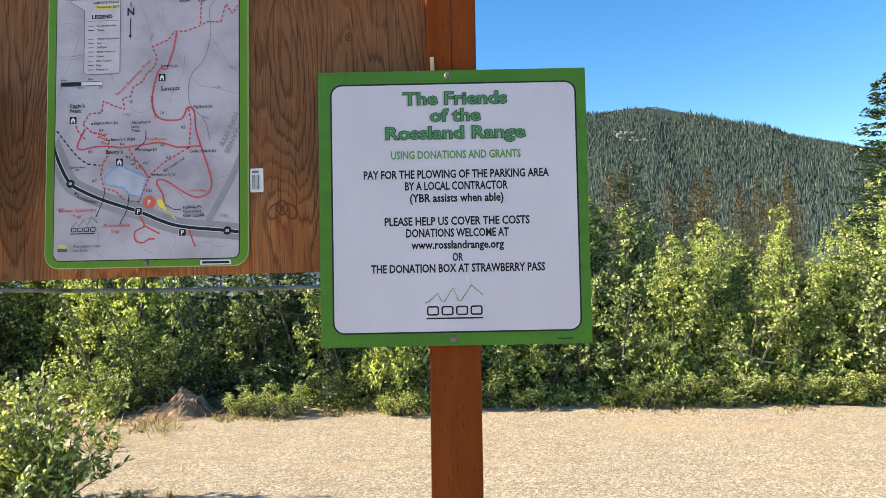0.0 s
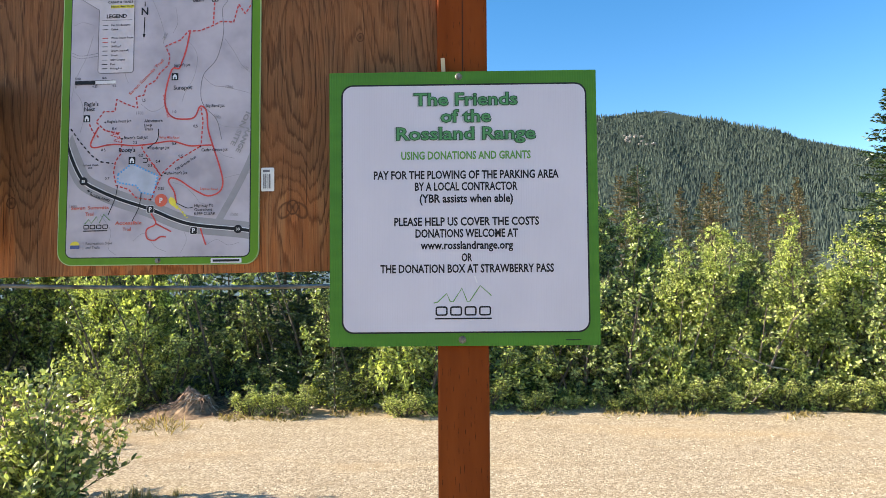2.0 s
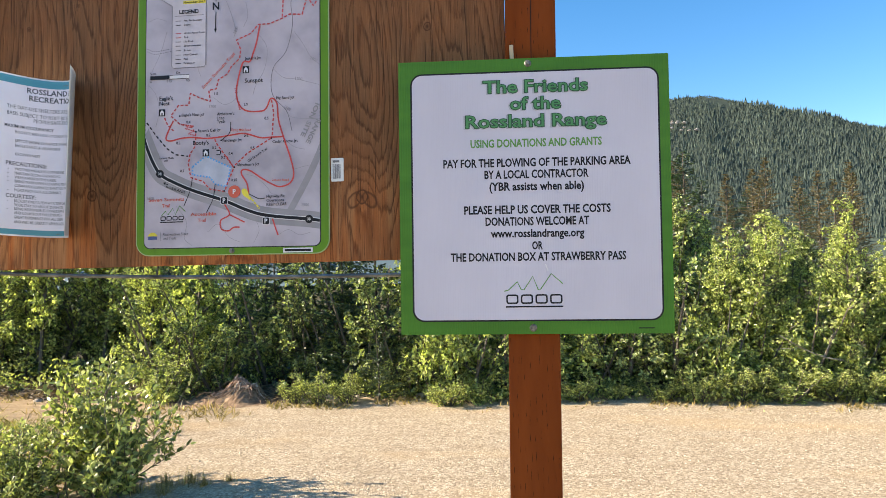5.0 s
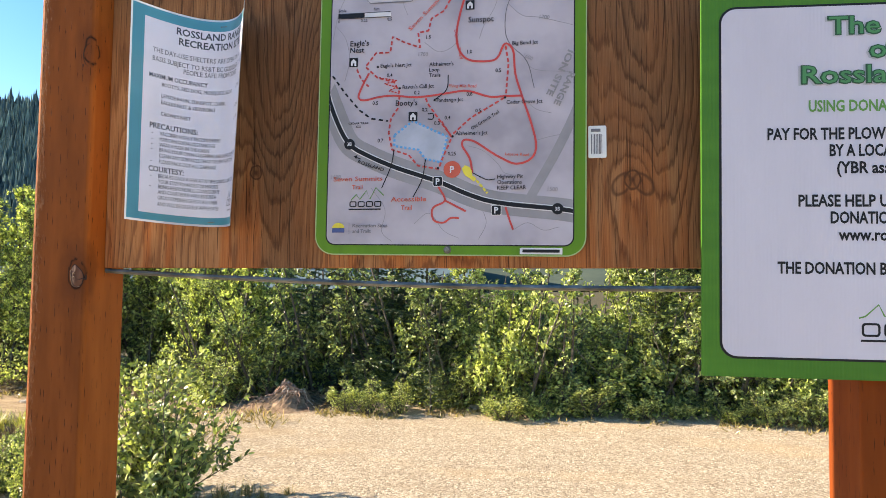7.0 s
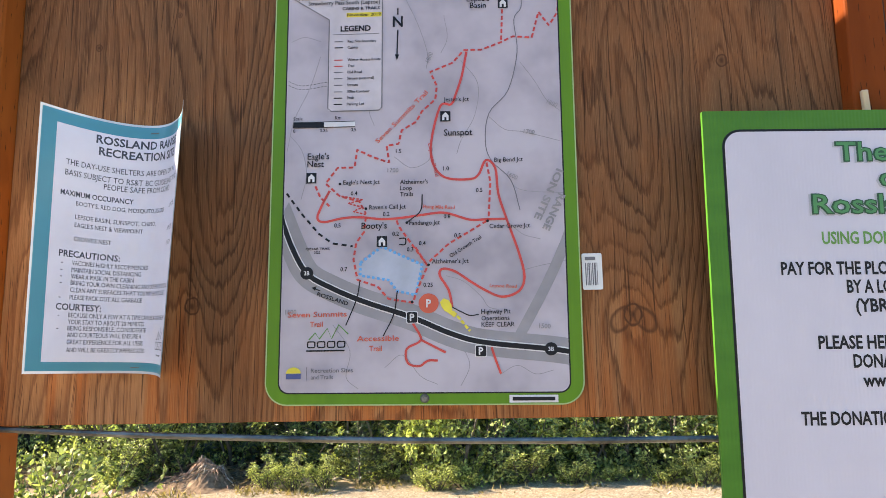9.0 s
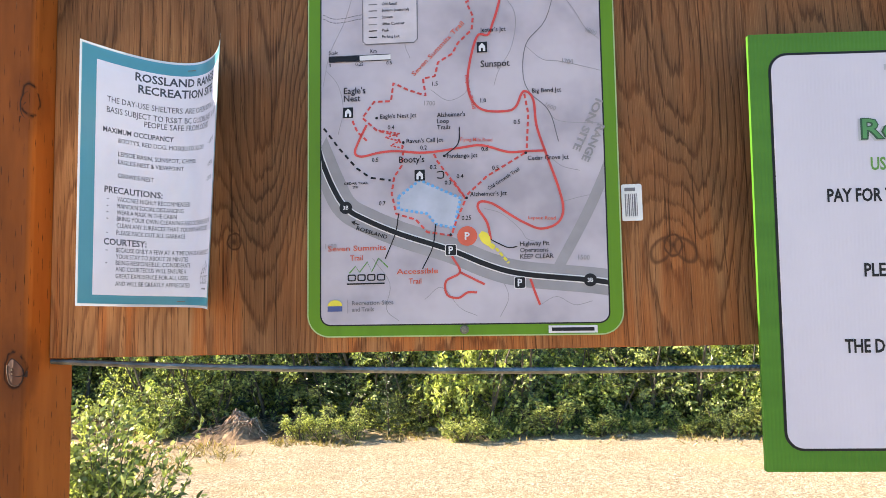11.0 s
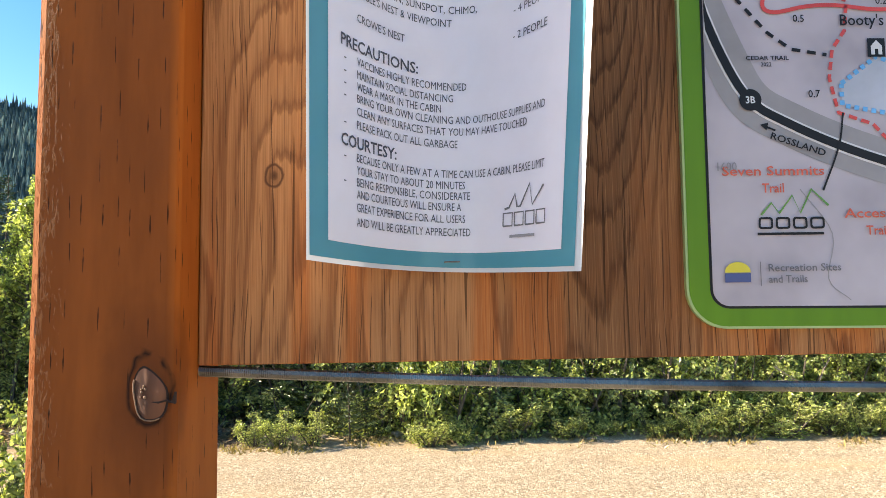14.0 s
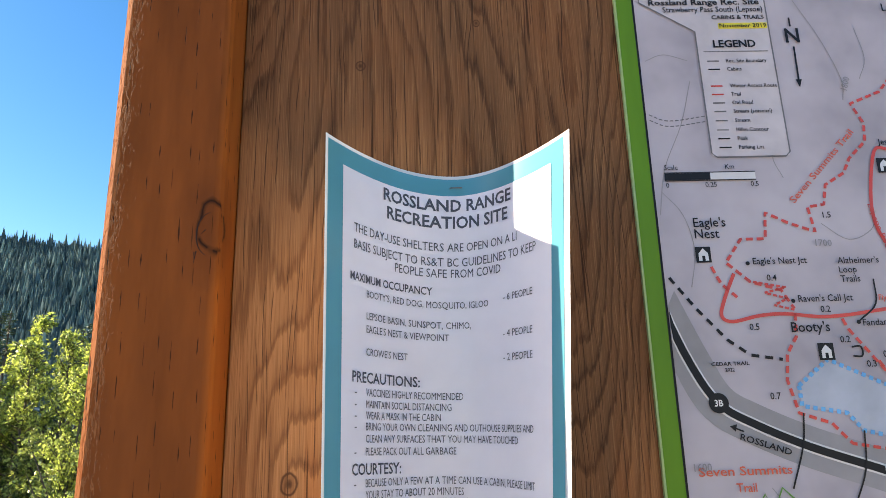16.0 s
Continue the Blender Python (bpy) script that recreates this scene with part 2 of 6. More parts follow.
    base = m.mix(m.math("MULTIPLY", slit, 0.95), base, (0.035, 0.010, 0.004))
    for kx, kz, kw, deep in knots:
        dx, dz = m.math("SUBTRACT", x, kx), m.math("MULTIPLY", m.math("SUBTRACT", z, kz), 0.55)
        dy = m.math("ADD", y, 0.037)
        wobble = m.math("MULTIPLY_ADD", m.noise(m.coords((60, 60, 45)), 1.0, 2.0), 0.9, 0.55)
        d = m.math("SQRT", m.math("ADD", m.math("ADD", m.math("MULTIPLY", dx, dx), m.math("MULTIPLY", dz, dz)), m.math("MULTIPLY", dy, dy)))
        d = m.math("MULTIPLY", m.math("MULTIPLY", d, wobble), 0.333 / kw)
        base = m.mix(m.ramp(d, (0.25, (0.85 * deep,) * 3), (0.85, (0.0,) * 3)), base, (0.085, 0.024, 0.009))
        broken = m.ramp(m.noise(m.coords((85, 85, 70), (kz, 0, 0)), 1.0, 2.0), (0.42, (0.0,) * 3), (0.52, (1.0,) * 3))
        rim = m.ramp(d, (0.25, (0.0,) * 3), (0.305, (1.0,) * 3), (0.365, (0.0,) * 3))
        base = m.mix(m.math("MULTIPLY", rim, broken), base, (0.018, 0.008, 0.005))
    m.colour(base)
    return m.bump(m.math("MULTIPLY_ADD", splinter, 0.8, m.math("SUBTRACT", m.math("MULTIPLY", grain, 0.2), m.math("MULTIPLY", slit, 1.2))), 0.6, 0.0013).mat


def leaf_material(name, young, old, through=0.33, gloss=0.6, pass_tint=(1.1, 1.2, 0.62)):
    m = Nodes(name, 0.36, spec=gloss)
    each = m.t.nodes.new("ShaderNodeNewGeometry").outputs["Random Per Island"]
    tone = m.ramp(each, (0.0, old), (0.40, tuple(0.25 * a + 0.75 * b for a, b in zip(young, old))), (0.80, young), (1.0, tuple(min(c * 1.3, 0.85) for c in young)))
    m.colour(tone)
    glow = m.node("BsdfTranslucent", Color=m.mix(1.0, tone, pass_tint, "MULTIPLY"))
    both = m.node("MixShader", Fac=through)
    m.link(m.b.outputs[0], both.inputs[1])
    m.link(glow.outputs[0], both.inputs[2])
    m.link(both.outputs[0], m.t.nodes["Material Output"].inputs["Surface"])
    return m.mat


def bark_material(name, light, dark):
    m = Nodes(name, 0.85)
    n = m.noise(m.coords((30, 30, 8)), 1.0, 4.0)
    m.colour(m.ramp(n, (0.35, dark), (0.65, light)))
    return m.bump(n, 0.5, 0.006).mat


def gravel_material():
    """Gravel in the open, dark leaf litter under the thicket beyond the lot."""
    m = Nodes("pale_crushed_gravel", 0.9, spec=0.2)
    cells = m.t.nodes.new("ShaderNodeTexVoronoi")
    cells.inputs["Scale"].default_value = 52.0
    m.link(m.coords(), cells.inputs["Vector"])
    small = m.t.nodes.new("ShaderNodeTexVoronoi")
    small.inputs["Scale"].default_value = 95.0
    m.link(m.coords(), small.inputs["Vector"])
    big = m.noise(m.coords((0.32, 0.75, 1)), 1.0, 4.0, 0.6)
    mid = m.noise(m.coords((1.6, 5.5, 1)), 1.0, 4.0, 0.6)
    grey = m.t.nodes.new("ShaderNodeRGBToBW")
    m.link(cells.outputs["Color"], grey.inputs[0])
    stone = m.ramp(grey.outputs[0], (0.15, (0.185, 0.142, 0.094)), (0.5, (0.42, 0.334, 0.228)), (0.85, (0.635, 0.545, 0.405)))
    dirt = m.ramp(mid, (0.35, (0.32, 0.245, 0.155)), (0.65, (0.50, 0.405, 0.265)))
    base = m.mix(m.ramp(mid, (0.35, (0.5,) * 3), (0.65, (0.85,) * 3)), dirt, stone)
    base = m.mix(m.ramp(big, (0.52, (0,) * 3), (0.68, (0.55,) * 3)), base, (0.52, 0.372, 0.205))
    pit = m.ramp(small.outputs["Distance"], (0.0, (1,) * 3), (0.75, (0,) * 3))
    base = m.mix(m.ramp(cells.outputs["Distance"], (0.45, (0.0,) * 3), (0.85, (0.5,) * 3)), base, (0.22, 0.165, 0.105))
    x, y, z = m.split(m.coords())
    dry = m.math("ADD", m.math("MULTIPLY", x, -0.22), m.math("MULTIPLY_ADD", m.noise(m.coords((0.8, 1.1, 1), (5.0, 2.0, 0)), 1.0, 4.0, 0.6), 2.0, -1.62))
    base = m.mix(m.math("MINIMUM", m.math("MAXIMUM", dry, 0.0), 0.75), base, m.ramp(mid, (0.35, (0.21, 0.135, 0.07)), (0.65, (0.40, 0.28, 0.145))))
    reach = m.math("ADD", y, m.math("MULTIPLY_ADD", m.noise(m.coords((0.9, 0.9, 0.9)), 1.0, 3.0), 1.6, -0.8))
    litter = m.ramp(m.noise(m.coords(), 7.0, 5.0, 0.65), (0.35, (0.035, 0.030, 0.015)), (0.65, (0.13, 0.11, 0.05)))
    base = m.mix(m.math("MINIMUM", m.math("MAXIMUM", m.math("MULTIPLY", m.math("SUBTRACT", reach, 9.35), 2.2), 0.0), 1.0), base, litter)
    m.colour(base)
    grit = m.noise(m.coords(), 60.0, 5.0, 0.7)
    lump = m.math("SUBTRACT", m.math("MULTIPLY_ADD", grit, 1.2, m.math("MULTIPLY", pit, 0.25)), m.math("MULTIPLY", cells.outputs["Distance"], 0.6))
    return m.bump(lump, 0.7, 0.014).mat


def forest_floor_material(name, a, b, scale):
    m = Nodes(name, 0.95, spec=0.1)
    n = m.noise(m.coords(), scale, 5.0, 0.6)
    m.colour(m.ramp(n, (0.35, a), (0.65, b)))
    return m.bump(n, 0.5, 0.05).mat


GRAVEL = gravel_material()
LEAF_BRIGHT = leaf_material("sapling_leaf", (0.60, 0.64, 0.24), (0.12, 0.165, 0.05), 0.48, 0.55)
LEAF_MIX = leaf_material("undergrowth_leaf", (0.54, 0.57, 0.21), (0.10, 0.135, 0.045), 0.46, 0.5)
LEAF_BUSH = leaf_material("willow_bush_leaf", (0.54, 0.57, 0.21), (0.08, 0.115, 0.036), 0.42, 0.5)
LEAF_DARK = leaf_material("alder_leaf", (0.44, 0.50, 0.19), (0.045, 0.075, 0.03), 0.38, 0.55)
LEAF_WEED = leaf_material("weed_blade", (0.44, 0.33, 0.14), (0.16, 0.13, 0.045), 0.3)
LEAF_GRASS = leaf_material("grass_blade", (0.56, 0.52, 0.16), (0.22, 0.22, 0.06), 0.4)
LEAF_DEAD = leaf_material("withered_leaf", (0.26, 0.18, 0.10), (0.06, 0.043, 0.028), 0.15)
NEEDLE = leaf_material("spruce_needle", (0.055, 0.095, 0.030), (0.018, 0.038, 0.014), 0.12)
NEEDLE_RED = leaf_material("browned_needle", (0.19, 0.145, 0.06), (0.07, 0.066, 0.028), 0.2)
BARK = bark_material("sapling_bark", (0.13, 0.11, 0.085), (0.05, 0.04, 0.03))
BARK_DARK = bark_material("spruce_bark", (0.12, 0.09, 0.065), (0.04, 0.03, 0.022))
DEADWOOD = bark_material("bleached_deadwood", (0.55, 0.47, 0.37), (0.24, 0.18, 0.13))
TORN_ROOT = bark_material("torn_root", (0.44, 0.28, 0.19), (0.20, 0.12, 0.08))
EARTH = forest_floor_material("dug_earth", (0.13, 0.085, 0.055), (0.34, 0.235, 0.15), 9.0)
STONE = forest_floor_material("pale_stone", (0.26, 0.225, 0.18), (0.50, 0.45, 0.37), 22.0)
FAR_SLOPE = forest_floor_material("wooded_slope", (0.048, 0.068, 0.054), (0.075, 0.098, 0.072), 0.02)
KNOTS = [(0.737, 1.719, 0.011), (0.228, 1.738, 0.009), (0.050, 1.727, 0.0065), (0.10, 2.06, 0.004), (0.86, 2.02, 0.007), (0.20, 2.10, 0.003)]
PLYWOOD = plywood_material(KNOTS)
POST_LEFT = post_material("brown_stained_post", 0.0, 0.86, ((-0.0120, 1.596, 0.0130, 0.8), (-0.0030, 1.909, 0.0120, 0.55)))
POST_RIGHT = post_material("dark_stained_post", 0.37, 0.50, (), (1.04, 0.86, 0.85))

# ---- building helpers ----
def part(name, bm, material, parent=None, label="", smooth=False):
    """Links a bmesh as one mesh object under a thing, or as a thing of its own."""
    mesh = bpy.data.meshes.new(name)
    bm.to_mesh(mesh)
    bm.free()
    mesh.materials.append(material)
    if smooth:
        mesh.polygons.foreach_set("use_smooth", [True] * len(mesh.polygons))
    ob = new(name, mesh)
    ob.parent = parent
    if label:
        tagged(ob, label)
    return ob


def raw(name, verts, faces, material, parent=None, smooth=False):
    mesh = bpy.data.meshes.new(name)
    mesh.from_pydata(verts, [], faces)
    mesh.materials.append(material)
    if smooth:
        mesh.polygons.foreach_set("use_smooth", [True] * len(mesh.polygons))
    mesh.update()
    ob = new(name, mesh)
    ob.parent = parent
    return ob


def root(name, m, label, category, group=""):
    ob = new(name)
    ob.empty_display_size = 0.1
    ob.matrix_basis = m
    return tagged(ob, label, category, group)


def box(x0, x1, y0, y1, z0, z1, bevel=0.0):
    bm = bmesh.new()
    bmesh.ops.create_cube(bm, size=1.0)
    bmesh.ops.scale(bm, vec=(x1 - x0, y1 - y0, z1 - z0), verts=bm.verts)
    bmesh.ops.translate(bm, vec=((x0 + x1) / 2, (y0 + y1) / 2, (z0 + z1) / 2), verts=bm.verts)
    if bevel:
        bmesh.ops.bevel(bm, geom=list(bm.edges), offset=bevel, segments=2, profile=0.5, affect="EDGES")
    return bm


def rounded(x0, x1, z0, z1, r, n=7):
    """The outline of a rectangle with round corners, anticlockwise as seen from the front."""
    out = []
    for cx, cz, a in ((x1 - r, z0 + r, -90), (x1 - r, z1 - r, 0), (x0 + r, z1 - r, 90), (x0 + r, z0 + r, 180)):
        for k in range(n):
            w = radians(a + 90 * k / (n - 1))
            out.append((cx + r * math.cos(w), cz + r * math.sin(w)))
    return out


def plate(outline, front, thick):
    """A flat sheet: outline in x and z, its front at y = -front."""
    bm = bmesh.new()
    a = [bm.verts.new((x, -front, z)) for x, z in outline]
    b = [bm.verts.new((x, -front + thick, z)) for x, z in outline]
    bm.faces.new(a)
    bm.faces.new(b[::-1])
    for k in range(len(a)):
        n = (k + 1) % len(a)
        bm.faces.new((a[n], a[k], b[k], b[n]))
    return bm


def ring(outer, inner, front):
    """A flat band between two outlines of as many points."""
    bm = bmesh.new()
    a = [bm.verts.new((x, -front, z)) for x, z in outer]
    b = [bm.verts.new((x, -front, z)) for x, z in inner]
    for k in range(len(a)):
        n = (k + 1) % len(a)
        bm.faces.new((a[k], a[n], b[n], b[k]))
    return bm


def tube(points, radius, sides=6, taper=1.0, bm=None):
    bm = bm or bmesh.new()
    points = [Vector(p) for p in points]
    rings = []
    for k, p in enumerate(points):
        way = (points[min(k + 1, len(points) - 1)] - points[max(k - 1, 0)]).normalized()
        side = way.cross(Vector((0.3, 1, 0.2))).normalized()
        up = side.cross(way)
        r = radius * (1 + (taper - 1) * k / (len(points) - 1))
        rings.append([bm.verts.new(p + r * (math.cos(a) * side + math.sin(a) * up)) for a in (2 * math.pi * s / sides for s in range(sides))])
    for a, b in zip(rings, rings[1:]):
        for s in range(sides):
            n = (s + 1) % sides
            bm.faces.new((a[s], a[n], b[n], b[s]))
    bm.faces.new(rings[0][::-1])
    bm.faces.new(rings[-1])
    return bm


# the board's own frame: x along it from the post's inner face, y into it, z up from the ground
KIOSK = pose(-0.885, 1.293, 0.0, 0, 0, 0.75)

# ---- the notice board ----
def notice_board():
    board = root("notice_board", KIOSK, "brown-stained timber notice board with weathered plywood panel on two posts", "notice board")
    panel = box(0.0025, 0.9975, 0.0, 0.018, 1.6055, 2.52, 0.0012)
    part("panel", panel, PLYWOOD, board, "weathered fir plywood with knots and cracks")
    part("post", box(-0.0840, 0.002, -0.037, 0.050, -0.5, 2.62, 0.0060), POST_LEFT, board, "orange-brown stained incised fir post")
    post = box(0.9980, 1.0845, -0.022, 0.067, -0.5, 2.62, 0.003)
    bmesh.ops.transform(post, matrix=LEAN, verts=post.verts)
    part("post", post, POST_RIGHT, board, "dark red-brown stained fir post")
    part("batten", box(-0.0900, -0.0845, -0.018, 0.040, -0.5, 1.652, 0.001), POST_RIGHT, board, "thin dark red side batten")
    crack = box(1.0415, 1.0428, -0.0224, -0.016, 1.90, 2.61)
    bmesh.ops.transform(crack, matrix=LEAN, verts=crack.verts)
    part("crack", crack, INK_CRACK, board, "long drying crack in the post")
    knot(board, -0.0125, 1.5935, 0.0088, 0.0148, KNOT_WOOD, "grey-brown cracked knot", 0.7, 7)
    # a flush knot on the inner arris shows as a curved check with two small splits
    arc = [(math.cos(radians(a)), math.sin(radians(a)), 1.0 - abs(a - 180) / 100) for a in range(95, 262, 7)]
    check = plate([(-0.0045 + 0.0105 * c, 1.9030 + 0.0165 * d) for c, d, _ in arc] + [(-0.0045 + (0.0105 - 0.0011 * f) * c, 1.9030 + (0.0165 - 0.0010 * f) * d) for c, d, f in arc[::-1]], 0.0373, 0.001)
    part("knot_check", check, INK_CRACK, board, "curved drying check round a stained knot")
    for x, z, lean, long in ((-0.0158, 1.8900, 0.0011, 0.0075), (-0.0143, 1.8905, -0.0009, 0.0100), (-0.0085, 1.9065, -0.0026, 0.0034)):
        part("knot_split", plate([(x, z), (x + lean - 0.0003, z - long), (x + 0.0007, z - 0.0004)], 0.0373, 0.001), INK_CRACK, board, "short dark split in the post")
    return board


def knot(board, x, z, w, h, core, label, proud, beads):
    """A loose almond-shaped knot: a dark gap, a cracked raised core, a pale resin rim and resin beads."""
    lean = pose(x, -0.037, z, 0, -14, 0)

    def almond(k, grow):
        a = 2 * math.pi * k / 28
        return (w * grow * math.cos(a) * (1 - 0.30 * math.sin(a)) * (1 + 0.10 * math.sin(3 * a + 1)), h * grow * math.sin(a))

    gap = plate([almond(k, 1.09) for k in range(28)], 0.0002, 0.002)
    bmesh.ops.transform(gap, matrix=lean, verts=gap.verts)
    part("knot_gap", gap, INK_CRACK, board, "dark gap round the knot")
    bm = bmesh.new()
    rings = [[bm.verts.new((*almond(k, g), 0.0)) for k in range(28)] for g in (1.0, 0.82, 0.6, 0.38, 0.18)]
    for row, lift in zip(rings, (0.0, 0.0009, 0.0014, 0.0016, 0.0013)):
        for v in row:
            px, pz = v.co.x, v.co.y
            rough = noise.noise(Vector((px * 210, pz * 120, 4.0))) * 0.0013 + noise.noise(Vector((px * 520, pz * 300, 9.0))) * 0.0007
            v.co = Vector((px, -(0.0004 + max(0.0, lift + (rough if lift else 0.0)) * proud * (1.25 - 0.5 * pz / h)), pz))
    for outer, inner in zip(rings, rings[1:]):
        for k in range(28):
            n = (k + 1) % 28
            bm.faces.new((outer[k], outer[n], inner[n], inner[k]))
    bm.faces.new(rings[-1])
    bmesh.ops.transform(bm, matrix=lean, verts=bm.verts)
    part("knot", bm, core, board, label, True)
    split = plate([(0.2 * w, -0.32 * h), (0.7 * w, -0.30 * h), (1.2 * w, -0.24 * h), (1.55 * w, -0.30 * h), (1.72 * w, 0.06 * h), (1.80 * w, 0.04 * h), (1.78 * w, -0.40 * h), (1.5 * w, -0.37 * h), (1.2 * w, -0.30 * h), (0.7 * w, -0.38 * h)], 0.0022, 0.002)
    bmesh.ops.transform(split, matrix=pose(x, -0.037, z), verts=split.verts)
    part("knot_split", split, INK_CRACK, board, "short dark crack running from the knot")
    rim = [Vector((1.06 * p[0], -0.0007, 1.06 * p[1])) for p in (almond(k, 1.0) for k in range(11, 23))]
    part("resin_rim", tube([lean @ p for p in rim], 0.0006, 6, 0.6), RESIN, board, "pale dried resin along the knot")
    rng = np.random.default_rng(6)
    for k in range(beads):
        bm = bmesh.new()
        spot = (-0.35 * w + rng.normal() * 0.0017, -0.0019, -0.15 * h + rng.normal() * 0.004)
        bmesh.ops.create_icosphere(bm, subdivisions=2, radius=rng.uniform(0.0005, 0.0010), matrix=lean @ pose(*spot))
        part("resin_bead", bm, RESIN, board, "grey-white resin bead", True)


# the right post leans a little outwards
LEAN = pose(1.042, 0, 2.02, 0, 0.9, 0) @ pose(-1.042, 0, -2.02)
INK_CRACK = plain("crack_dark", (0.02, 0.008, 0.005), 0.9)
KNOT_WOOD = bark_material("knot_wood", (0.21, 0.078, 0.036), (0.05, 0.018, 0.010))
RESIN = plain("dried_resin", (0.20, 0.115, 0.07), 0.5, 0.0, 0.4, 400.0)
notice_board()

# ---- lettering and printed lines ----
FONT_CACHE = {}


def glyphs(words, bold=0.0):
    """Flat lettering of size 1 as points and faces, with the height of a capital."""
    key = (words, bold)
    if key not in FONT_CACHE:
        curve = bpy.data.curves.new("type", "FONT")
        curve.body, curve.size, curve.resolution_u, curve.offset = words, 1.0, 2, bold
        curve.fill_mode = "FRONT"
        ob = bpy.data.objects.new("type", curve)
        mesh = bpy.data.meshes.new_from_object(ob)
        v = np.empty(len(mesh.vertices) * 3)
        mesh.vertices.foreach_get("co", v)
        FONT_CACHE[key] = (v.reshape(-1, 3)[:, :2], [tuple(p.vertices) for p in mesh.polygons])
        bpy.data.objects.remove(ob)
        bpy.data.curves.remove(curve)
        bpy.data.meshes.remove(mesh)
    return FONT_CACHE[key]


CAPITAL = glyphs("H")[0][:, 1].max() - glyphs("H")[0][:, 1].min()


def flat(u, z, lift):
    return np.stack([u, 0 * u - lift, z], -1)


def lettering(words, x, z, cap, material, parent, width=None, align="left", turn=0.0, bold=0.0, lift=0.0006, bend=flat, label=""):
    """A line of type: x and z of its foot, the height of its capitals and its width, all in metres."""
    v, faces = glyphs(words, bold)
    tall = cap / CAPITAL
    wide = width / (v[:, 0].max() - v[:, 0].min()) if width else tall * 0.92
    u = (v[:, 0] - v[:, 0].min()) * wide
    w = v[:, 1] * tall
    if align == "centre":
        u = u - u.max() / 2
    c, s = math.cos(radians(turn)), math.sin(radians(turn))
    ob = raw("lettering", bend(x + c * u - s * w, z + s * u + c * w, lift).tolist(), faces, material, parent)
    return tagged(ob, label) if label else ob


def smooth_line(points, steps=5):
    """A curve through the points."""
    p = [np.array(q, float) for q in points]
    p = [2 * p[0] - p[1], *p, 2 * p[-1] - p[-2]]
    out = []
    for a, b, c, d in zip(p, p[1:], p[2:], p[3:]):
        for k in range(steps):
            t = k / steps
            out.append(0.5 * (2 * b + (c - a) * t + (2 * a - 5 * b + 4 * c - d) * t * t + (3 * b - a - 3 * c + d) * t ** 3))
    return np.array([*out, p[-2]])


def stroke(points, width, material, parent, name="line", lift=0.0006, dash=None, curve=True, bend=flat, scale=0.001, label="", limit=None):
    """A printed line; dash gives the length of a dash and of its gap."""
    p = smooth_line(points) if curve else np.array(points, float)
    p = p * scale
    run = np.concatenate([[0], np.cumsum(np.linalg.norm(np.diff(p, axis=0), axis=1))])

    def at(s):
        return np.stack([np.interp(s, run, p[:, 0]), np.interp(s, run, p[:, 1])], -1)

    spans = [(0.0, run[-1])]
    if dash:
        spans = [(s, min(s + dash[0], run[-1])) for s in np.arange(0, run[-1], sum(dash))]
    verts, faces = [], []
    for a, b in spans:
        s = np.array([a, *[r for r in run if a < r < b], b])
        q = at(s)
        way = np.gradient(q, axis=0) if len(q) > 1 else q
        way /= np.linalg.norm(way, axis=1, keepdims=True) + 1e-12
        side = np.stack([-way[:, 1], way[:, 0]], -1) * width / 2
        k = len(verts)
        for l, r in zip(q - side, q + side):
            verts += [l, r]
        faces += [(k + 2 * i, k + 2 * i + 2, k + 2 * i + 3, k + 2 * i + 1) for i in range(len(q) - 1)]
    v = np.array(verts)
    if limit:
        v[:, 0] = np.clip(v[:, 0], *limit)
    ob = raw(name, bend(v[:, 0], v[:, 1], lift).tolist(), faces, material, parent)
    return tagged(ob, label) if label else ob


def patch(outline, lift, material, parent, name, label="", bend=flat):
    v = np.array(outline, float)
    ob = raw(name, bend(v[:, 0], v[:, 1], lift).tolist(), [tuple(range(len(v)))], material, parent)
    return tagged(ob, label) if label else ob


def disc(x, z, r, n=20):
    return [(x + r * math.cos(2 * math.pi * k / n), z + r * math.sin(2 * math.pi * k / n)) for k in range(n)]


def bar(x0, x1, z0, z1):
    return [(x0, z0), (x1, z0), (x1, z1), (x0, z1)]


def screw(x, z, front, r, parent, material):
    bm = bmesh.new()
    for rad, y0, y1 in ((r, 0.0, 0.0016), (r * 0.62, 0.0016, 0.0042)):
        bmesh.ops.create_cone(bm, cap_ends=True, segments=16, radius1=rad, radius2=rad * 0.8, depth=y1 - y0, matrix=pose(x, -front - (y0 + y1) / 2, z, 90))
    bmesh.ops.create_cone(bm, cap_ends=True, segments=6, radius1=r * 0.25, radius2=r * 0.25, depth=0.0006, matrix=pose(x, -front - 0.0044, z, 90))
    return part("screw", bm, material, parent, "small steel screw with washer")


INK = plain("black_ink", (0.010, 0.010, 0.014), 0.5, spec=0.25)
INK_GREY = plain("grey_ink", (0.17, 0.165, 0.185), 0.5, spec=0.25)
INK_PALE = plain("pale_grey_ink", (0.30, 0.285, 0.305), 0.5, spec=0.25)
INK_RED = plain("red_ink", (0.62, 0.055, 0.045), 0.4)
INK_ORANGE = plain("orange_red_ink", (0.66, 0.10, 0.05), 0.4)
INK_BLUE = plain("blue_ink", (0.10, 0.38, 0.72), 0.4)
INK_GREEN = plain("green_ink", (0.10, 0.27, 0.05), 0.4)
INK_YELLOW = plain("yellow_ink", (0.75, 0.62, 0.05), 0.4)
WATER_TINT = plain("pale_blue_ink", (0.43, 0.465, 0.56), 0.5, spec=0.25)
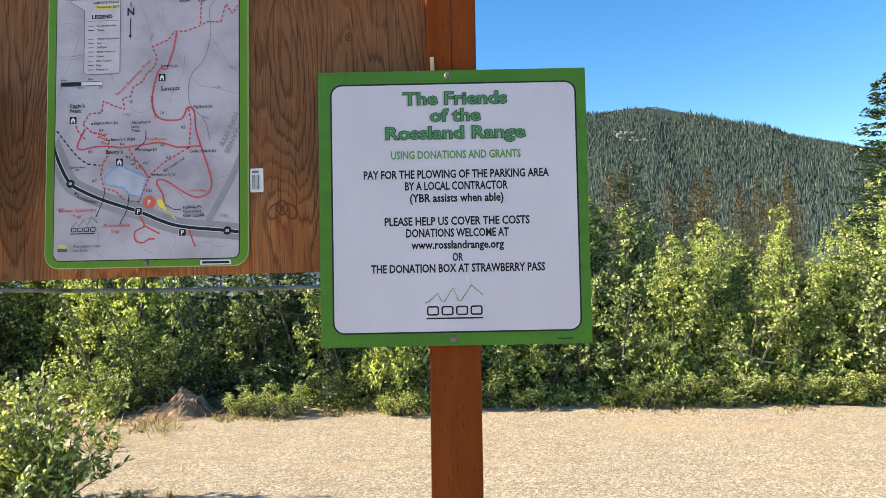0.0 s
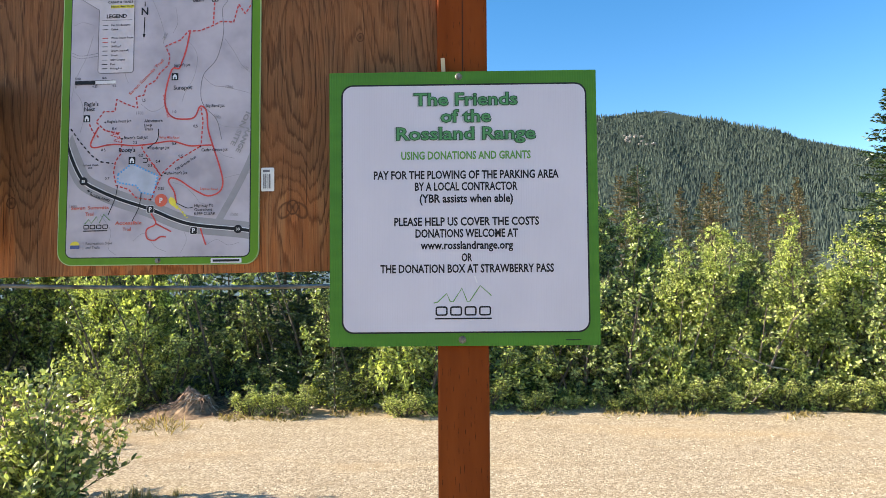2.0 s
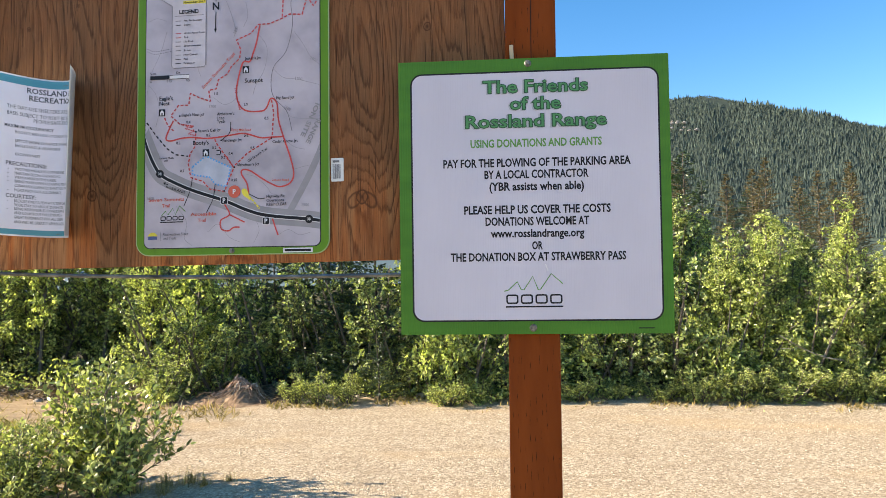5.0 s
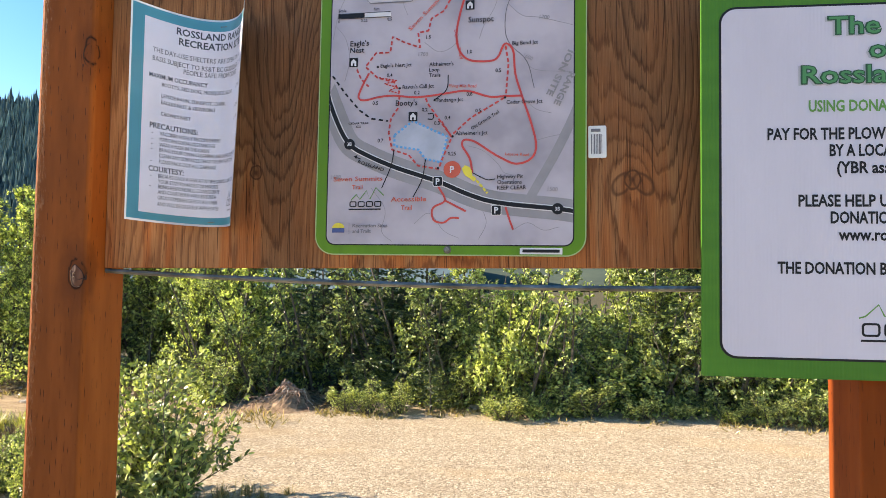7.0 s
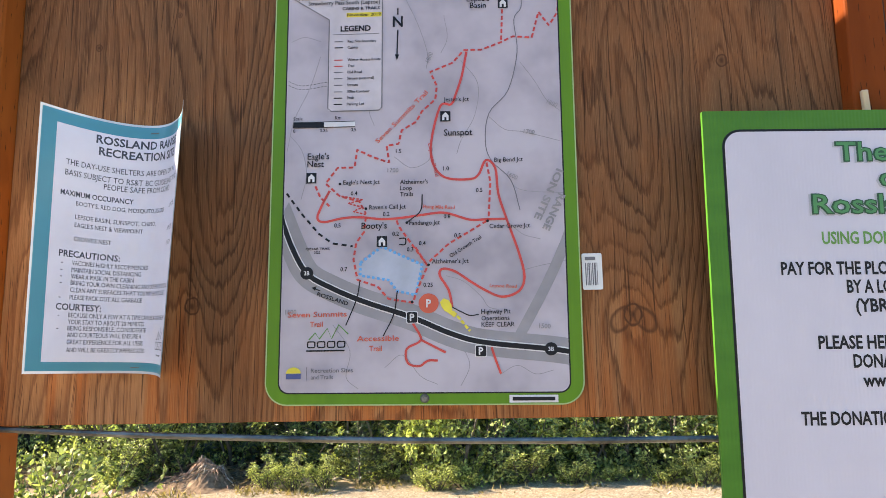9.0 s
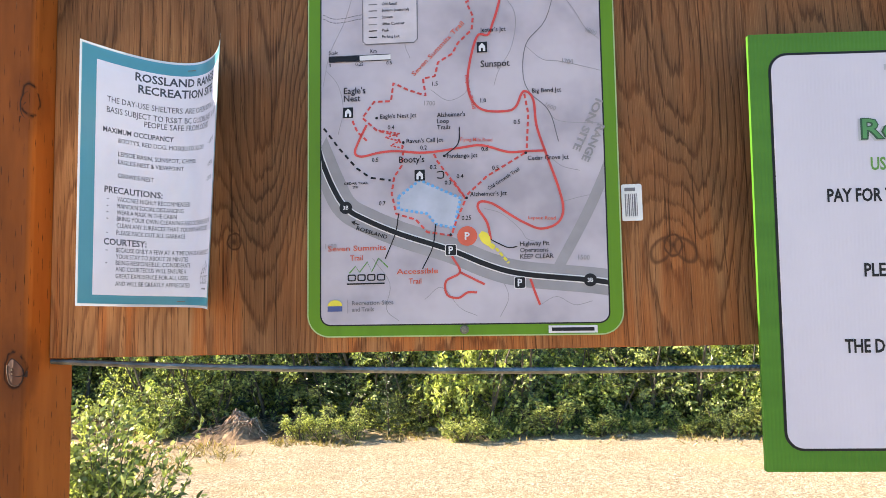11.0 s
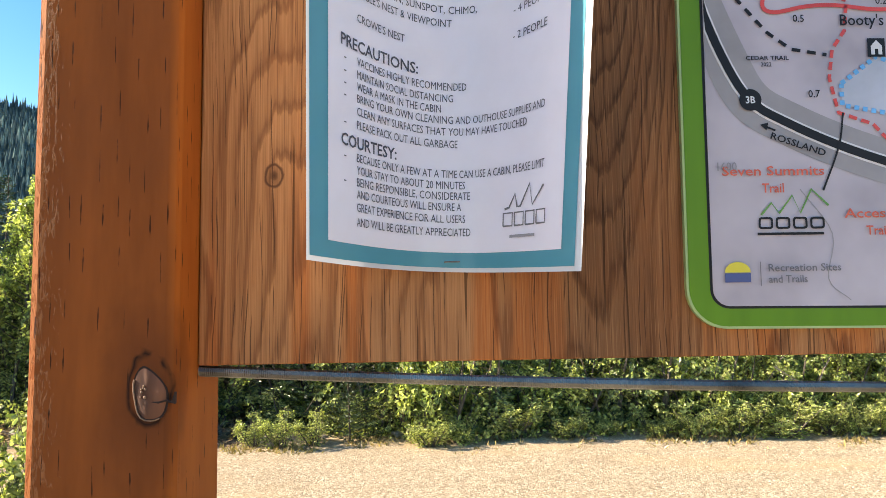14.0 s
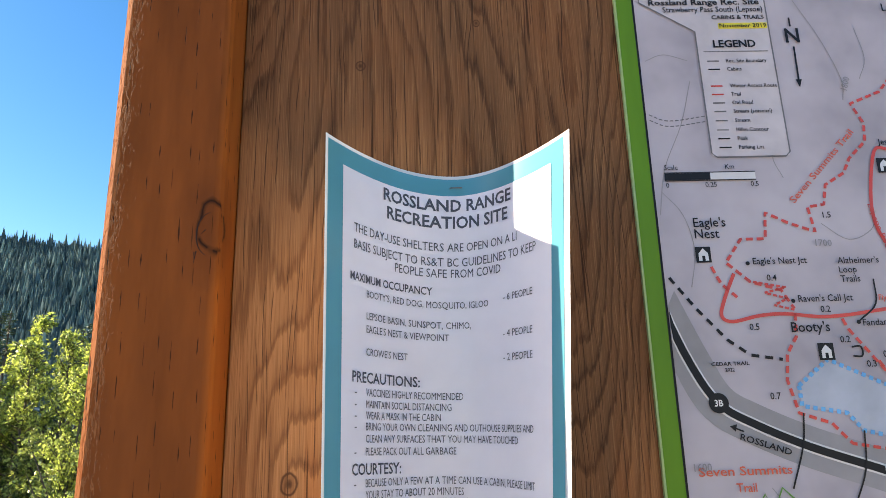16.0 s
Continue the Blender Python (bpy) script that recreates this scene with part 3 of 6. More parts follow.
LEGEND_TINT = plain("pale_legend_ink", (0.54, 0.495, 0.54), 0.5, spec=0.25)
WHITE_INK = plain("white_ink", (0.66, 0.64, 0.66), 0.4)
STEEL = plain("dull_steel", (0.24, 0.225, 0.20), 0.5, 0.85, 0.4, 300.0)


def map_face_material():
    m = Nodes("printed_map", 0.40, spec=0.3)
    relief = m.noise(m.coords((9, 9, 9)), 1.0, 4.0, 0.55)
    m.colour(m.ramp(relief, (0.36, (0.342, 0.308, 0.354)), (0.5, (0.44, 0.395, 0.45)), (0.62, (0.50, 0.454, 0.51))))
    return m.mat


def sign_green(name, colour):
    m = Nodes(name, 0.42, spec=0.25)
    n = m.noise(m.coords((60, 60, 8)), 1.0, 3.0)
    m.colour(m.ramp(n, (0.3, tuple(c * 0.85 for c in colour)), (0.7, colour)))
    return m.mat


def map_sign():
    sign = root("map_sign", KIOSK @ pose(0.313, 0.0, 1.625, 0, 0.6, 0), "green-bordered trail map sign with red routes on white", "sign")
    green = sign_green("bright_green_print", (0.105, 0.255, 0.014))
    lime = plain("lime_edge", (0.34, 0.46, 0.20), 0.45)
    x0, x1, z0, z1 = 0.003, 0.3648, -0.0015, 0.5215
    part("backing", plate(rounded(x0, x1, z0, z1, 0.026, 9), 0.0040, 0.0036), lime, sign, "pale lime edge of the sheet")
    part("border", plate(rounded(x0 + 0.0016, x1 - 0.0016, z0 + 0.0016, z1 - 0.0016, 0.0245, 9), 0.0044, 0.0006), green, sign, "bright green border")
    part("frame_line", plate(rounded(x0 + 0.0152, x1 - 0.0154, z0 + 0.0130, z1 - 0.0125, 0.0125, 9), 0.0048, 0.0006), INK, sign, "black frame line")
    sheet = part("map_sheet", plate(rounded(x0 + 0.0168, x1 - 0.0170, z0 + 0.0146, z1 - 0.0141, 0.0112, 9), 0.0052, 0.0006), map_face_material(), sign, "white map with grey relief")
    f = 0.0052

    def line(points, width, ink, lift, dash=None, name="route", curve=True):
        return stroke(points, width, ink, sheet, name, f + lift, dash, curve, limit=(0.0200, 0.3476))

    def words(text, x, z, cap, ink=INK, turn=0.0, bold=0.010, align="left", width=None):
        return lettering(text, x / 1000, z / 1000, cap / 1000, ink, sheet, width / 1000 if width else None, align, turn, bold, f + 0.0014)

    # relief, contours and streams
    for c in ([(301, 406), (318, 381), (332, 356), (349, 341)], [(262, 338), (281, 321), (304, 317), (349, 304)], [(283, 264), (298, 246), (349, 241)], [(60, 420), (48, 380), (30, 340), (22, 300)],
              [(160, 500), (178, 460), (190, 420), (188, 400)], [(150, 290), (170, 276), (190, 284), (196, 300)], [(230, 410), (250, 380), (246, 340), (230, 310), (224, 292)], [(210, 470), (214, 440), (206, 420)]):
        line(c, 0.0007, INK_PALE, 0.0003, name="contour")
    for c in ([(80, 90), (100, 60), (96, 30), (110, 16)], [(140, 40), (160, 54), (180, 30), (200, 20)], [(270, 30), (290, 40), (310, 30), (330, 34)], [(230, 60), (236, 40), (226, 18)], [(300, 150), (320, 155), (349, 160)],
              [(210, 145), (230, 138), (250, 120), (258, 108), (270, 104)], [(25, 320), (40, 300), (46, 270), (40, 240)], [(120, 420), (128, 380), (120, 350), (126, 330)], [(285, 205), (300, 192), (320, 186)], [(60, 440), (40, 446), (24, 440)]):
        line(c, 0.0007, INK_PALE, 0.0003, name="contour")
    line([(304, 500), (304, 477), (295, 461), (298, 419), (286, 370), (263, 342), (258, 306), (265, 282), (287, 258), (297, 221)], 0.0010, INK_GREY, 0.0004, name="stream")
    line([(22, 389), (38, 383), (69, 387)], 0.0009, INK_GREY, 0.0004, (0.003, 0.0015), "track")
    line([(22, 384), (38, 378), (69, 382)], 0.0009, INK_GREY, 0.0004, (0.003, 0.0015), "track")
    # the highway with its grey verge
    road = [(12, 232), (31, 182), (49, 151), (74, 135), (114, 117), (171, 97), (214, 78), (252, 67), (328, 58), (358, 53)]
    line(road[:1] + [(33, 181)] + road[2:], 0.030, INK_PALE, 0.0003, name="verge")
    line([(360, 208), (329, 140), (291, 70)], 0.012, INK_PALE, 0.00035, name="verge")
    line(road, 0.0085, WHITE_INK, 0.0005, name="highway")
    line(road, 0.0058, INK, 0.0008, name="highway")
    patch([(0.111, 0.162), (0.136, 0.181), (0.183, 0.158), (0.175, 0.123), (0.154, 0.128), (0.144, 0.141), (0.111, 0.147)], f + 0.0004, WATER_TINT, sheet, "pond")
    line([(111, 162), (136, 181), (183, 158), (175, 123), (154, 128), (144, 141), (111, 147), (111, 162)], 0.0032, INK_BLUE, 0.0008, (0.0032, 0.0026), "loop_trail", False)
    # routes
    line([(237, 421), (231, 390), (224, 368), (218, 354), (205, 352), (194, 308), (196, 280), (210, 263), (237, 260), (249, 265), (258, 283), (269, 273), (272, 242), (281, 211), (295, 168), (300, 141), (293, 125), (274, 119), (255, 127), (239, 137), (220, 150), (206, 153), (203, 145), (213, 128), (217, 108)], 0.0028, INK_RED, 0.0009)
    line([(281, 211), (258, 211), (238, 211), (209, 220), (183, 218), (159, 215), (136, 214), (109, 217), (89, 216), (68, 212), (60, 217), (65, 232), (74, 250)], 0.0028, INK_RED, 0.0009)
    line([(172, 90), (181, 71), (165, 61), (166, 45), (179, 41), (189, 47), (200, 47)], 0.0026, INK_RED, 0.0009)
    line([(181, 71), (209, 56)], 0.0026, INK_RED, 0.0009, curve=False)
    line([(261, 61), (266, 45), (271, 31)], 0.0026, INK_RED, 0.0009)
    dash = (0.0056, 0.0030)
    line([(349, 493), (348, 469), (337, 452), (325, 470), (316, 437), (293, 439), (279, 432), (255, 423), (234, 423), (220, 407), (193, 396), (201, 378), (199, 361), (183, 346), (176, 333), (159, 323), (155, 306), (141, 304), (144, 283), (123, 291), (106, 300), (103, 278), (83, 278), (69, 259), (86, 243), (109, 236), (117, 221)], 0.0024, INK_RED, 0.0009, dash, "trail", False)
    for p in ([(281, 475), (279, 432)], [(259, 280), (263, 256), (260, 210)], [(57, 256), (63, 242), (74, 231)], [(258, 209), (238, 197), (214, 183), (191, 162)], [(175, 179), (189, 157)]):
        line(p, 0.0024, INK_RED, 0.0009, dash, "trail", False)
    line([(88, 243), (113, 238), (96, 234), (113, 229), (102, 224), (117, 220)], 0.0018, INK_RED, 0.0009, (0.003, 0.0015), "trail", False)
    line([(117, 217), (115, 199), (106, 186), (103, 166), (108, 142), (131, 134), (144, 119), (172, 114), (177, 129), (189, 157), (156, 204), (152, 214)], 0.0024, INK_RED, 0.0009, dash, "trail", False)
    line([(23, 248), (41, 223), (62, 198), (78, 186), (102, 182)], 0.0024, INK, 0.0009, (0.006, 0.0045), "trail", False)
    for p in ([(111, 142), (107, 119), (95, 89)], [(154, 128), (150, 101), (138, 76)], [(183, 243), (181, 223), (166, 210)], [(217, 108), (226, 103), (237, 98), (247, 99)]):
        line(p, 0.0013, INK, 0.0010, name="leader")
    line([(213, 108), (224, 96), (237, 80)], 0.0030, INK_YELLOW, 0.0009, (0.005, 0.002), "pit_access")
    patch([(x / 1000, z / 1000) for x, z in ((203, 114), (207, 118.5), (213, 116), (216, 111), (217, 104), (222, 99), (219, 96), (213, 101), (208, 104), (205, 108))], f + 0.0010, INK_YELLOW, sheet, "pit_mark")
    # badges
    for x, z in ((49, 151), (328, 58)):
        patch(disc(x / 1000, z / 1000, 0.0075), f + 0.0012, INK, sheet, "badge")
        words("3B", x, z - 2.3, 4.6, WHITE_INK, bold=0.02, align="centre")
    for x, z in ((171, 97), (249, 57)):
        patch(rounded(x / 1000 - 0.0068, x / 1000 + 0.0068, z / 1000 - 0.007, z / 1000 + 0.007, 0.002, 4), f + 0.0011, WHITE_INK, sheet, "badge")
        patch(rounded(x / 1000 - 0.0060, x / 1000 + 0.0060, z / 1000 - 0.0062, z / 1000 + 0.0062, 0.002, 4), f + 0.0012, INK, sheet, "badge")
        words("P", x, z - 4.0, 8.0, WHITE_INK, bold=0.03, align="centre")
    patch(disc(0.190, 0.113, 0.0115, 26), f + 0.0012, INK_ORANGE, sheet, "badge")
    words("P", 190, 108.6, 8.6, WHITE_INK, bold=0.03, align="centre")
    for x, z in ((211, 339), (52, 266), (136, 187), (282, 483)):
        patch(bar(x / 1000 - 0.0060, x / 1000 + 0.0060, z / 1000 - 0.0065, z / 1000 + 0.0065), f + 0.0010, INK, sheet, "cabin_mark")
        patch([(x / 1000 + a, z / 1000 + b) for a, b in ((-0.0038, -0.005), (-0.0012, -0.005), (-0.0012, -0.001), (0.0012, -0.001), (0.0012, -0.005), (0.0038, -0.005), (0.0038, 0.001), (0.0, 0.0052), (-0.0038, 0.001))], f + 0.0012, WHITE_INK, sheet, "cabin_mark")
    line([(156, 190), (163, 190), (163, 183), (156, 183)], 0.0014, INK, 0.0010, name="cabin_mark")
    for x, z in ((86, 258), (117, 227), (165, 209), (190, 158), (259, 209), (171, 115)):
        patch(disc(x / 1000, z / 1000, 0.0017, 10), f + 0.0011, INK, sheet, "dot")
    # names
    for text, x, z, cap in (("Eagle's", 47, 289, 6.2), ("Nest", 47, 279.5, 6.2), ("Sunspot", 209, 314.5, 6.4), ("Booty's", 112, 202.5, 6.2), ("Lepsoe", 238, 486.5, 6.0), ("Basin", 242, 477.5, 6.0)):
        words(text, x, z, cap * 1.22, bold=0.010)
    for text, x, z in (("Eagle's Nest Jct", 90, 257), ("Alzheimer's", 157, 256), ("Loop", 157, 248.5), ("Trails", 157, 241), ("Raven's Call Jct", 121, 226), ("Fandango Jct", 168, 206), ("Cedar Grove Jct", 261, 200), ("Alzheimer's Jct", 194, 159.5), ("Highway Pit", 250, 99.5), ("Operations", 250, 92), ("KEEP CLEAR", 250, 84.5), ("Big Bend Jct", 268, 280.5), ("Jester's Jct", 209, 357.5)):
        words(text, x, z, 5.2, bold=0.008)
    for text, x, z in (("0.2", 137, 217.5), ("0.5", 80, 205), ("0.8", 208, 213), ("0.5", 220, 190), ("0.4", 179, 181.5), ("0.3", 165, 174.5), ("0.2", 148, 193.5), ("0.7", 88, 152.5), ("0.25", 184, 132), ("0.5", 246, 244), ("1.0", 208, 271.5), ("1.5", 152, 294.5), ("0.4", 99, 243.5)):
        words(text, x, z, 4.9)
    words("Old Growth Trail", 216, 166, 4.4, turn=32)
    words("Flying Mile Road", 184, 226, 4.2, INK_ORANGE, turn=-3)
    words("Lepsoe Road", 260, 130.5, 3.8, INK_ORANGE, turn=-3, width=31)
    words("Lepsoe Road", 190, 305, 3.8, INK_RED, turn=-78, width=42)
    words("Seven Summits Trail", 131, 307, 5.6, INK_ORANGE, turn=46, width=86)
    words("ROSSLAND", 61, 124.5, 4.4, turn=-19, bold=0.015, width=38)
    line([(65, 130), (58, 133)], 0.0012, INK, 0.0010, name="arrow", curve=False)
    patch([(0.055, 0.134), (0.0605, 0.1355), (0.0590, 0.1300)], f + 0.0010, INK, sheet, "arrow")
    words("CEDAR TRAIL", 47, 178.5, 2.7, bold=0.02, width=29)
    words("2022", 57, 174, 2.7, bold=0.02)
    words("Seven Summits", 28, 99.5, 6.0, INK_ORANGE, width=68, bold=0.012)
    words("Trail", 54, 88, 6.0, INK_ORANGE, bold=0.012)
    words("Accessible", 108, 70.5, 6.0, INK_ORANGE, width=48, bold=0.012)
    words("Trail", 122, 59, 6.0, INK_ORANGE, bold=0.012)
    words("Recreation Sites", 56, 35.5, 4.8, INK_GREY, width=48)
    words("and Trails", 56, 28, 4.8, INK_GREY)
    for text, x, z, turn in (("1700", 142, 271, -3), ("1800", 331, 352, -25), ("1700", 303, 315, -8), ("1600", 282, 264, -30), ("1500", 315, 82, -4), ("1800", 192, 408, 68), ("1600", 25, 103, 0)):
        words(text, x, z, 5.4, INK_PALE, turn=turn)
    words("ION SITE", 341, 271, 8.4, INK_PALE, turn=-115.5, bold=0.03, width=66)
    words("RANGE", 342.3, 241, 8.4, INK_PALE, turn=-115.5, bold=0.03, width=47)
    # emblem, agency mark, maker's plate
    line([(53, 73), (60, 81), (65, 74), (74, 86), (79, 74), (87, 90), (98, 79)], 0.0015, INK_GREEN, 0.0010, name="emblem", curve=False)
    for k in range(4):
        part("emblem", ring(rounded(0.051 + 0.0114 * k, 0.0606 + 0.0114 * k, 0.0635, 0.0715, 0.002, 4), rounded(0.0524 + 0.0114 * k, 0.0592 + 0.0114 * k, 0.0649, 0.0701, 0.001, 4), f + 0.0010), INK, sheet)
    patch(bar(0.050, 0.094, 0.0595, 0.0612), f + 0.0010, INK, sheet, "emblem")
    patch([(0.036 + 0.0085 * math.cos(w), 0.035 + 0.007 * math.sin(w)) for w in np.linspace(0, math.pi, 12)], f + 0.0010, INK_YELLOW, sheet, "agency_mark")
    patch(bar(0.0275, 0.0445, 0.0285, 0.0345), f + 0.0010, plain("navy_ink", (0.05, 0.08, 0.25), 0.4), sheet, "agency_mark")
    patch(bar(0.0508, 0.0513, 0.026, 0.042), f + 0.0010, INK_GREY, sheet, "agency_mark")
    patch(bar(0.280, 0.3345, 0.0012, 0.0096), 0.0051, WHITE_INK, sign, "maker_plate")
    patch(bar(0.2835, 0.331, 0.0034, 0.0074), 0.0056, INK, sign, "maker_plate")
    # legend
    before = set(sheet.children)
    line([(29, 506), (29, 498), (75, 468), (75, 353), (79, 349), (136, 349), (140, 353), (140, 506)], 0.0012, INK_GREY, 0.0009, name="legend_box", curve=False)
    patch([(0.0755, 0.350), (0.1395, 0.350), (0.1395, 0.505), (0.0295, 0.505), (0.0295, 0.498), (0.0755, 0.4685)], f + 0.0007, LEGEND_TINT, sheet, "legend_box")
    words("LEGEND", 89, 452, 6.8, bold=0.03, width=37)
    line([(80, 448), (136, 448)], 0.0008, INK_GREY, 0.0010, name="legend_rule", curve=False)
    words("Rossland Range Rec. Site", 37, 494.8, 5.4, bold=0.025, width=98)
    words("Strawberry Pass South (Lepsoe)", 49, 487.5, 5.2, width=88)
    words("CABINS & TRAILS", 91, 480, 3.8, bold=0.02, width=46)
    patch(bar(0.096, 0.139, 0.4705, 0.4765), f + 0.0009, INK_YELLOW, sheet, "highlight")
    words("November 2019", 97, 471.6, 3.8, bold=0.01, width=41)
    for z, text, ink in ((437, "Rec. Site Boundary", INK_GREY), (429, "Cabins", INK), (413, "Winter Access Route", INK_RED), (405, "Trail", INK_RED), (397, "Old Road", INK_GREY), (389, "Stream (seasonal)", INK_GREY), (380.5, "Stream", INK_GREY), (372, "100m Contour", INK_PALE), (364, "Peak", INK), (356, "Parking Lot", INK)):
        words(text, 98, z, 3.4)
        patch(bar(0.082, 0.092, z / 1000 + 0.0010, z / 1000 + 0.0023), f + 0.0010, ink, sheet, "legend_key")
    for ob in set(sheet.children) - before:
        ob.location = (-0.005, 0.0, 0.0)
    # scale and north
    before = set(sheet.children)
    for x0, x1, ink in ((31, 68, INK), (68, 105, WHITE_INK)):
        patch(bar(x0 / 1000, x1 / 1000, 0.3295, 0.3355), f + 0.0011, ink, sheet, "scale_bar")
    line([(31, 329), (105, 329), (105, 336), (31, 336), (31, 329)], 0.0008, INK, 0.0010, name="scale_bar", curve=False)
    for text, x, z in (("Scale", 31, 338.5), ("Km", 81, 338.5), ("0", 31, 323), ("0.25", 63, 323), ("0.5", 100, 323)):
        words(text, x, z, 4.2, bold=0.005)
    for ob in set(sheet.children) - before:
        ob.location = (-0.002, 0.0, 0.0)
    words("N", 154, 456, 13.5, bold=0.02, align="centre")
    line([(154, 481), (154, 472)], 0.0016, INK, 0.0010, name="north_arrow", curve=False)
    line([(154, 452), (153, 418)], 0.0016, INK, 0.0010, name="north_arrow", curve=False)
    patch([(0.1505, 0.420), (0.153, 0.412), (0.1558, 0.420)], f + 0.0010, INK, sheet, "north_arrow")
    # the print is a little squat and out of true
    for ob in sheet.children:
        ob.data.transform(Matrix(((1, 0, 0, 0), (0, 1, 0, 0), (0.010, 0, 0.982, 0), (0, 0, 0, 1))))
    screw(0.185, 0.0062, 0.0044, 0.0052, sign, STEEL)
    screw(0.188, 0.5145, 0.0044, 0.0052, sign, STEEL)
    return sign


def donation_sign():
    sign = root("donation_sign", pose(0.1530, 1.2690, 1.7062, 1.2, 0.6, 2.0) @ Matrix.Scale(0.99, 4), "white corrugated plastic sign with green border and black text", "sign")
    m = Nodes("corrugated_white_plastic", 0.42, spec=0.5)
    x, y, z = m.split(m.coords())
    flute = m.math("SINE", m.math("MULTIPLY", x, 2 * math.pi / 0.0042))
    stain = m.noise(m.coords((7, 7, 4)), 1.0, 4.0)
    m.colour(m.ramp(stain, (0.3, (0.54, 0.51, 0.59)), (0.7, (0.61, 0.575, 0.66))))
    white = m.bump(flute, 0.075, 0.0010).mat
    g = Nodes("green_border_print", 0.45, spec=0.25)
    x, y, z = g.split(g.coords())
    flute = g.math("SINE", g.math("MULTIPLY", x, 2 * math.pi / 0.0042))
    tone = g.noise(g.coords((5, 5, 30)), 1.0, 3.0)
    g.colour(g.ramp(tone, (0.3, (0.045, 0.165, 0.016)), (0.7, (0.065, 0.215, 0.022))))
    green = g.bump(flute, 0.16, 0.0010).mat
    part("panel", plate(rounded(-0.2285, 0.2285, -0.2345, 0.2345, 0.0015, 3), 0.0, 0.0048), green, sign, "green border of the fluted panel")
    part("frame_line", plate(rounded(-0.2080, 0.2120, -0.2130, 0.2130, 0.020, 9), 0.0004, 0.0006), INK, sign, "black frame line")
    face = part("face", plate(rounded(-0.2052, 0.2092, -0.2102, 0.2102, 0.0175, 9), 0.0008, 0.0006), white, sign, "white fluted face")
    dark = plain("dark_green_ink", (0.012, 0.075, 0.028), 0.4)
    fill = plain("title_green_ink", (0.06, 0.25, 0.08), 0.45)
    grey = plain("shadow_grey_ink", (0.42, 0.42, 0.46), 0.4)
    for text, z, width in (("The Friends", 176, 175), ("of the", 147, 84), ("Rossland Range", 117, 236)):
        for ink, fat, wide, lift, dx in ((grey, 0.06, 4, 0.0012, -2.4), (dark, 0.052, 4, 0.0016, 0.0), (fill, 0.006, 0, 0.0020, 0.0)):
            lettering(text, 0.0055 + dx / 1000, z / 1000 + (dx * 0.4) / 1000, 0.0205, ink, face, (width + wide) / 1000, "centre", 0, fat, lift)
    for text, z, width, cap, ink in (("USING DONATIONS AND GRANTS", 83, 221, 13, INK_GREEN), ("PAY FOR THE PLOWING OF THE PARKING AREA", 49.5, 315, 13.4, INK), ("BY A LOCAL CONTRACTOR", 29.5, 175, 13.4, INK), ("(YBR assists when able)", 9, 159, 13.4, INK),
                                     ("PLEASE HELP US COVER THE COSTS", -30.5, 246, 13.4, INK), ("DONATIONS WELCOME AT", -50.5, 174, 13.4, INK), ("www.rosslandrange.org", -70.5, 157, 13.0, INK), ("OR", -91.5, 18, 13.0, INK), ("THE DONATION BOX AT STRAWBERRY PASS", -110.5, 294, 13.4, INK)):
        lettering(text, 0.0050, z / 1000, cap / 1000, ink, face, width / 1000, "centre", 0, 0.028, 0.0012)
    stroke([(-52, -162), (-45, -160), (-30, -146), (-24, -159), (-19, -160), (-4, -137), (5, -160), (9, -159), (27, -133), (46, -150)], 0.0017, INK_GREEN, face, "emblem", 0.0012, None, False)
    for k in range(4):
        part("emblem", ring(rounded(-0.049 + 0.0245 * k, -0.0285 + 0.0245 * k, -0.1835, -0.1675, 0.004, 4), rounded(-0.0464 + 0.0245 * k, -0.0311 + 0.0245 * k, -0.1809, -0.1701, 0.002, 4), 0.0012), INK, face)
    patch(bar(-0.050, 0.046, -0.1895, -0.1870), 0.0012, INK, face, "emblem")
    patch(bar(0.170, 0.196, -0.2262, -0.2245), 0.0006, INK, sign, "maker_mark")
    patch([(0.017, -0.117), (0.019, -0.117), (0.023, -0.128), (0.0205, -0.128)], 0.0014, WHITE_INK, face, "scratch")
    screw(-0.006, 0.2255, 0.0, 0.0062, sign, STEEL)
    screw(-0.004, -0.224, 0.0, 0.0066, sign, STEEL)
    return sign


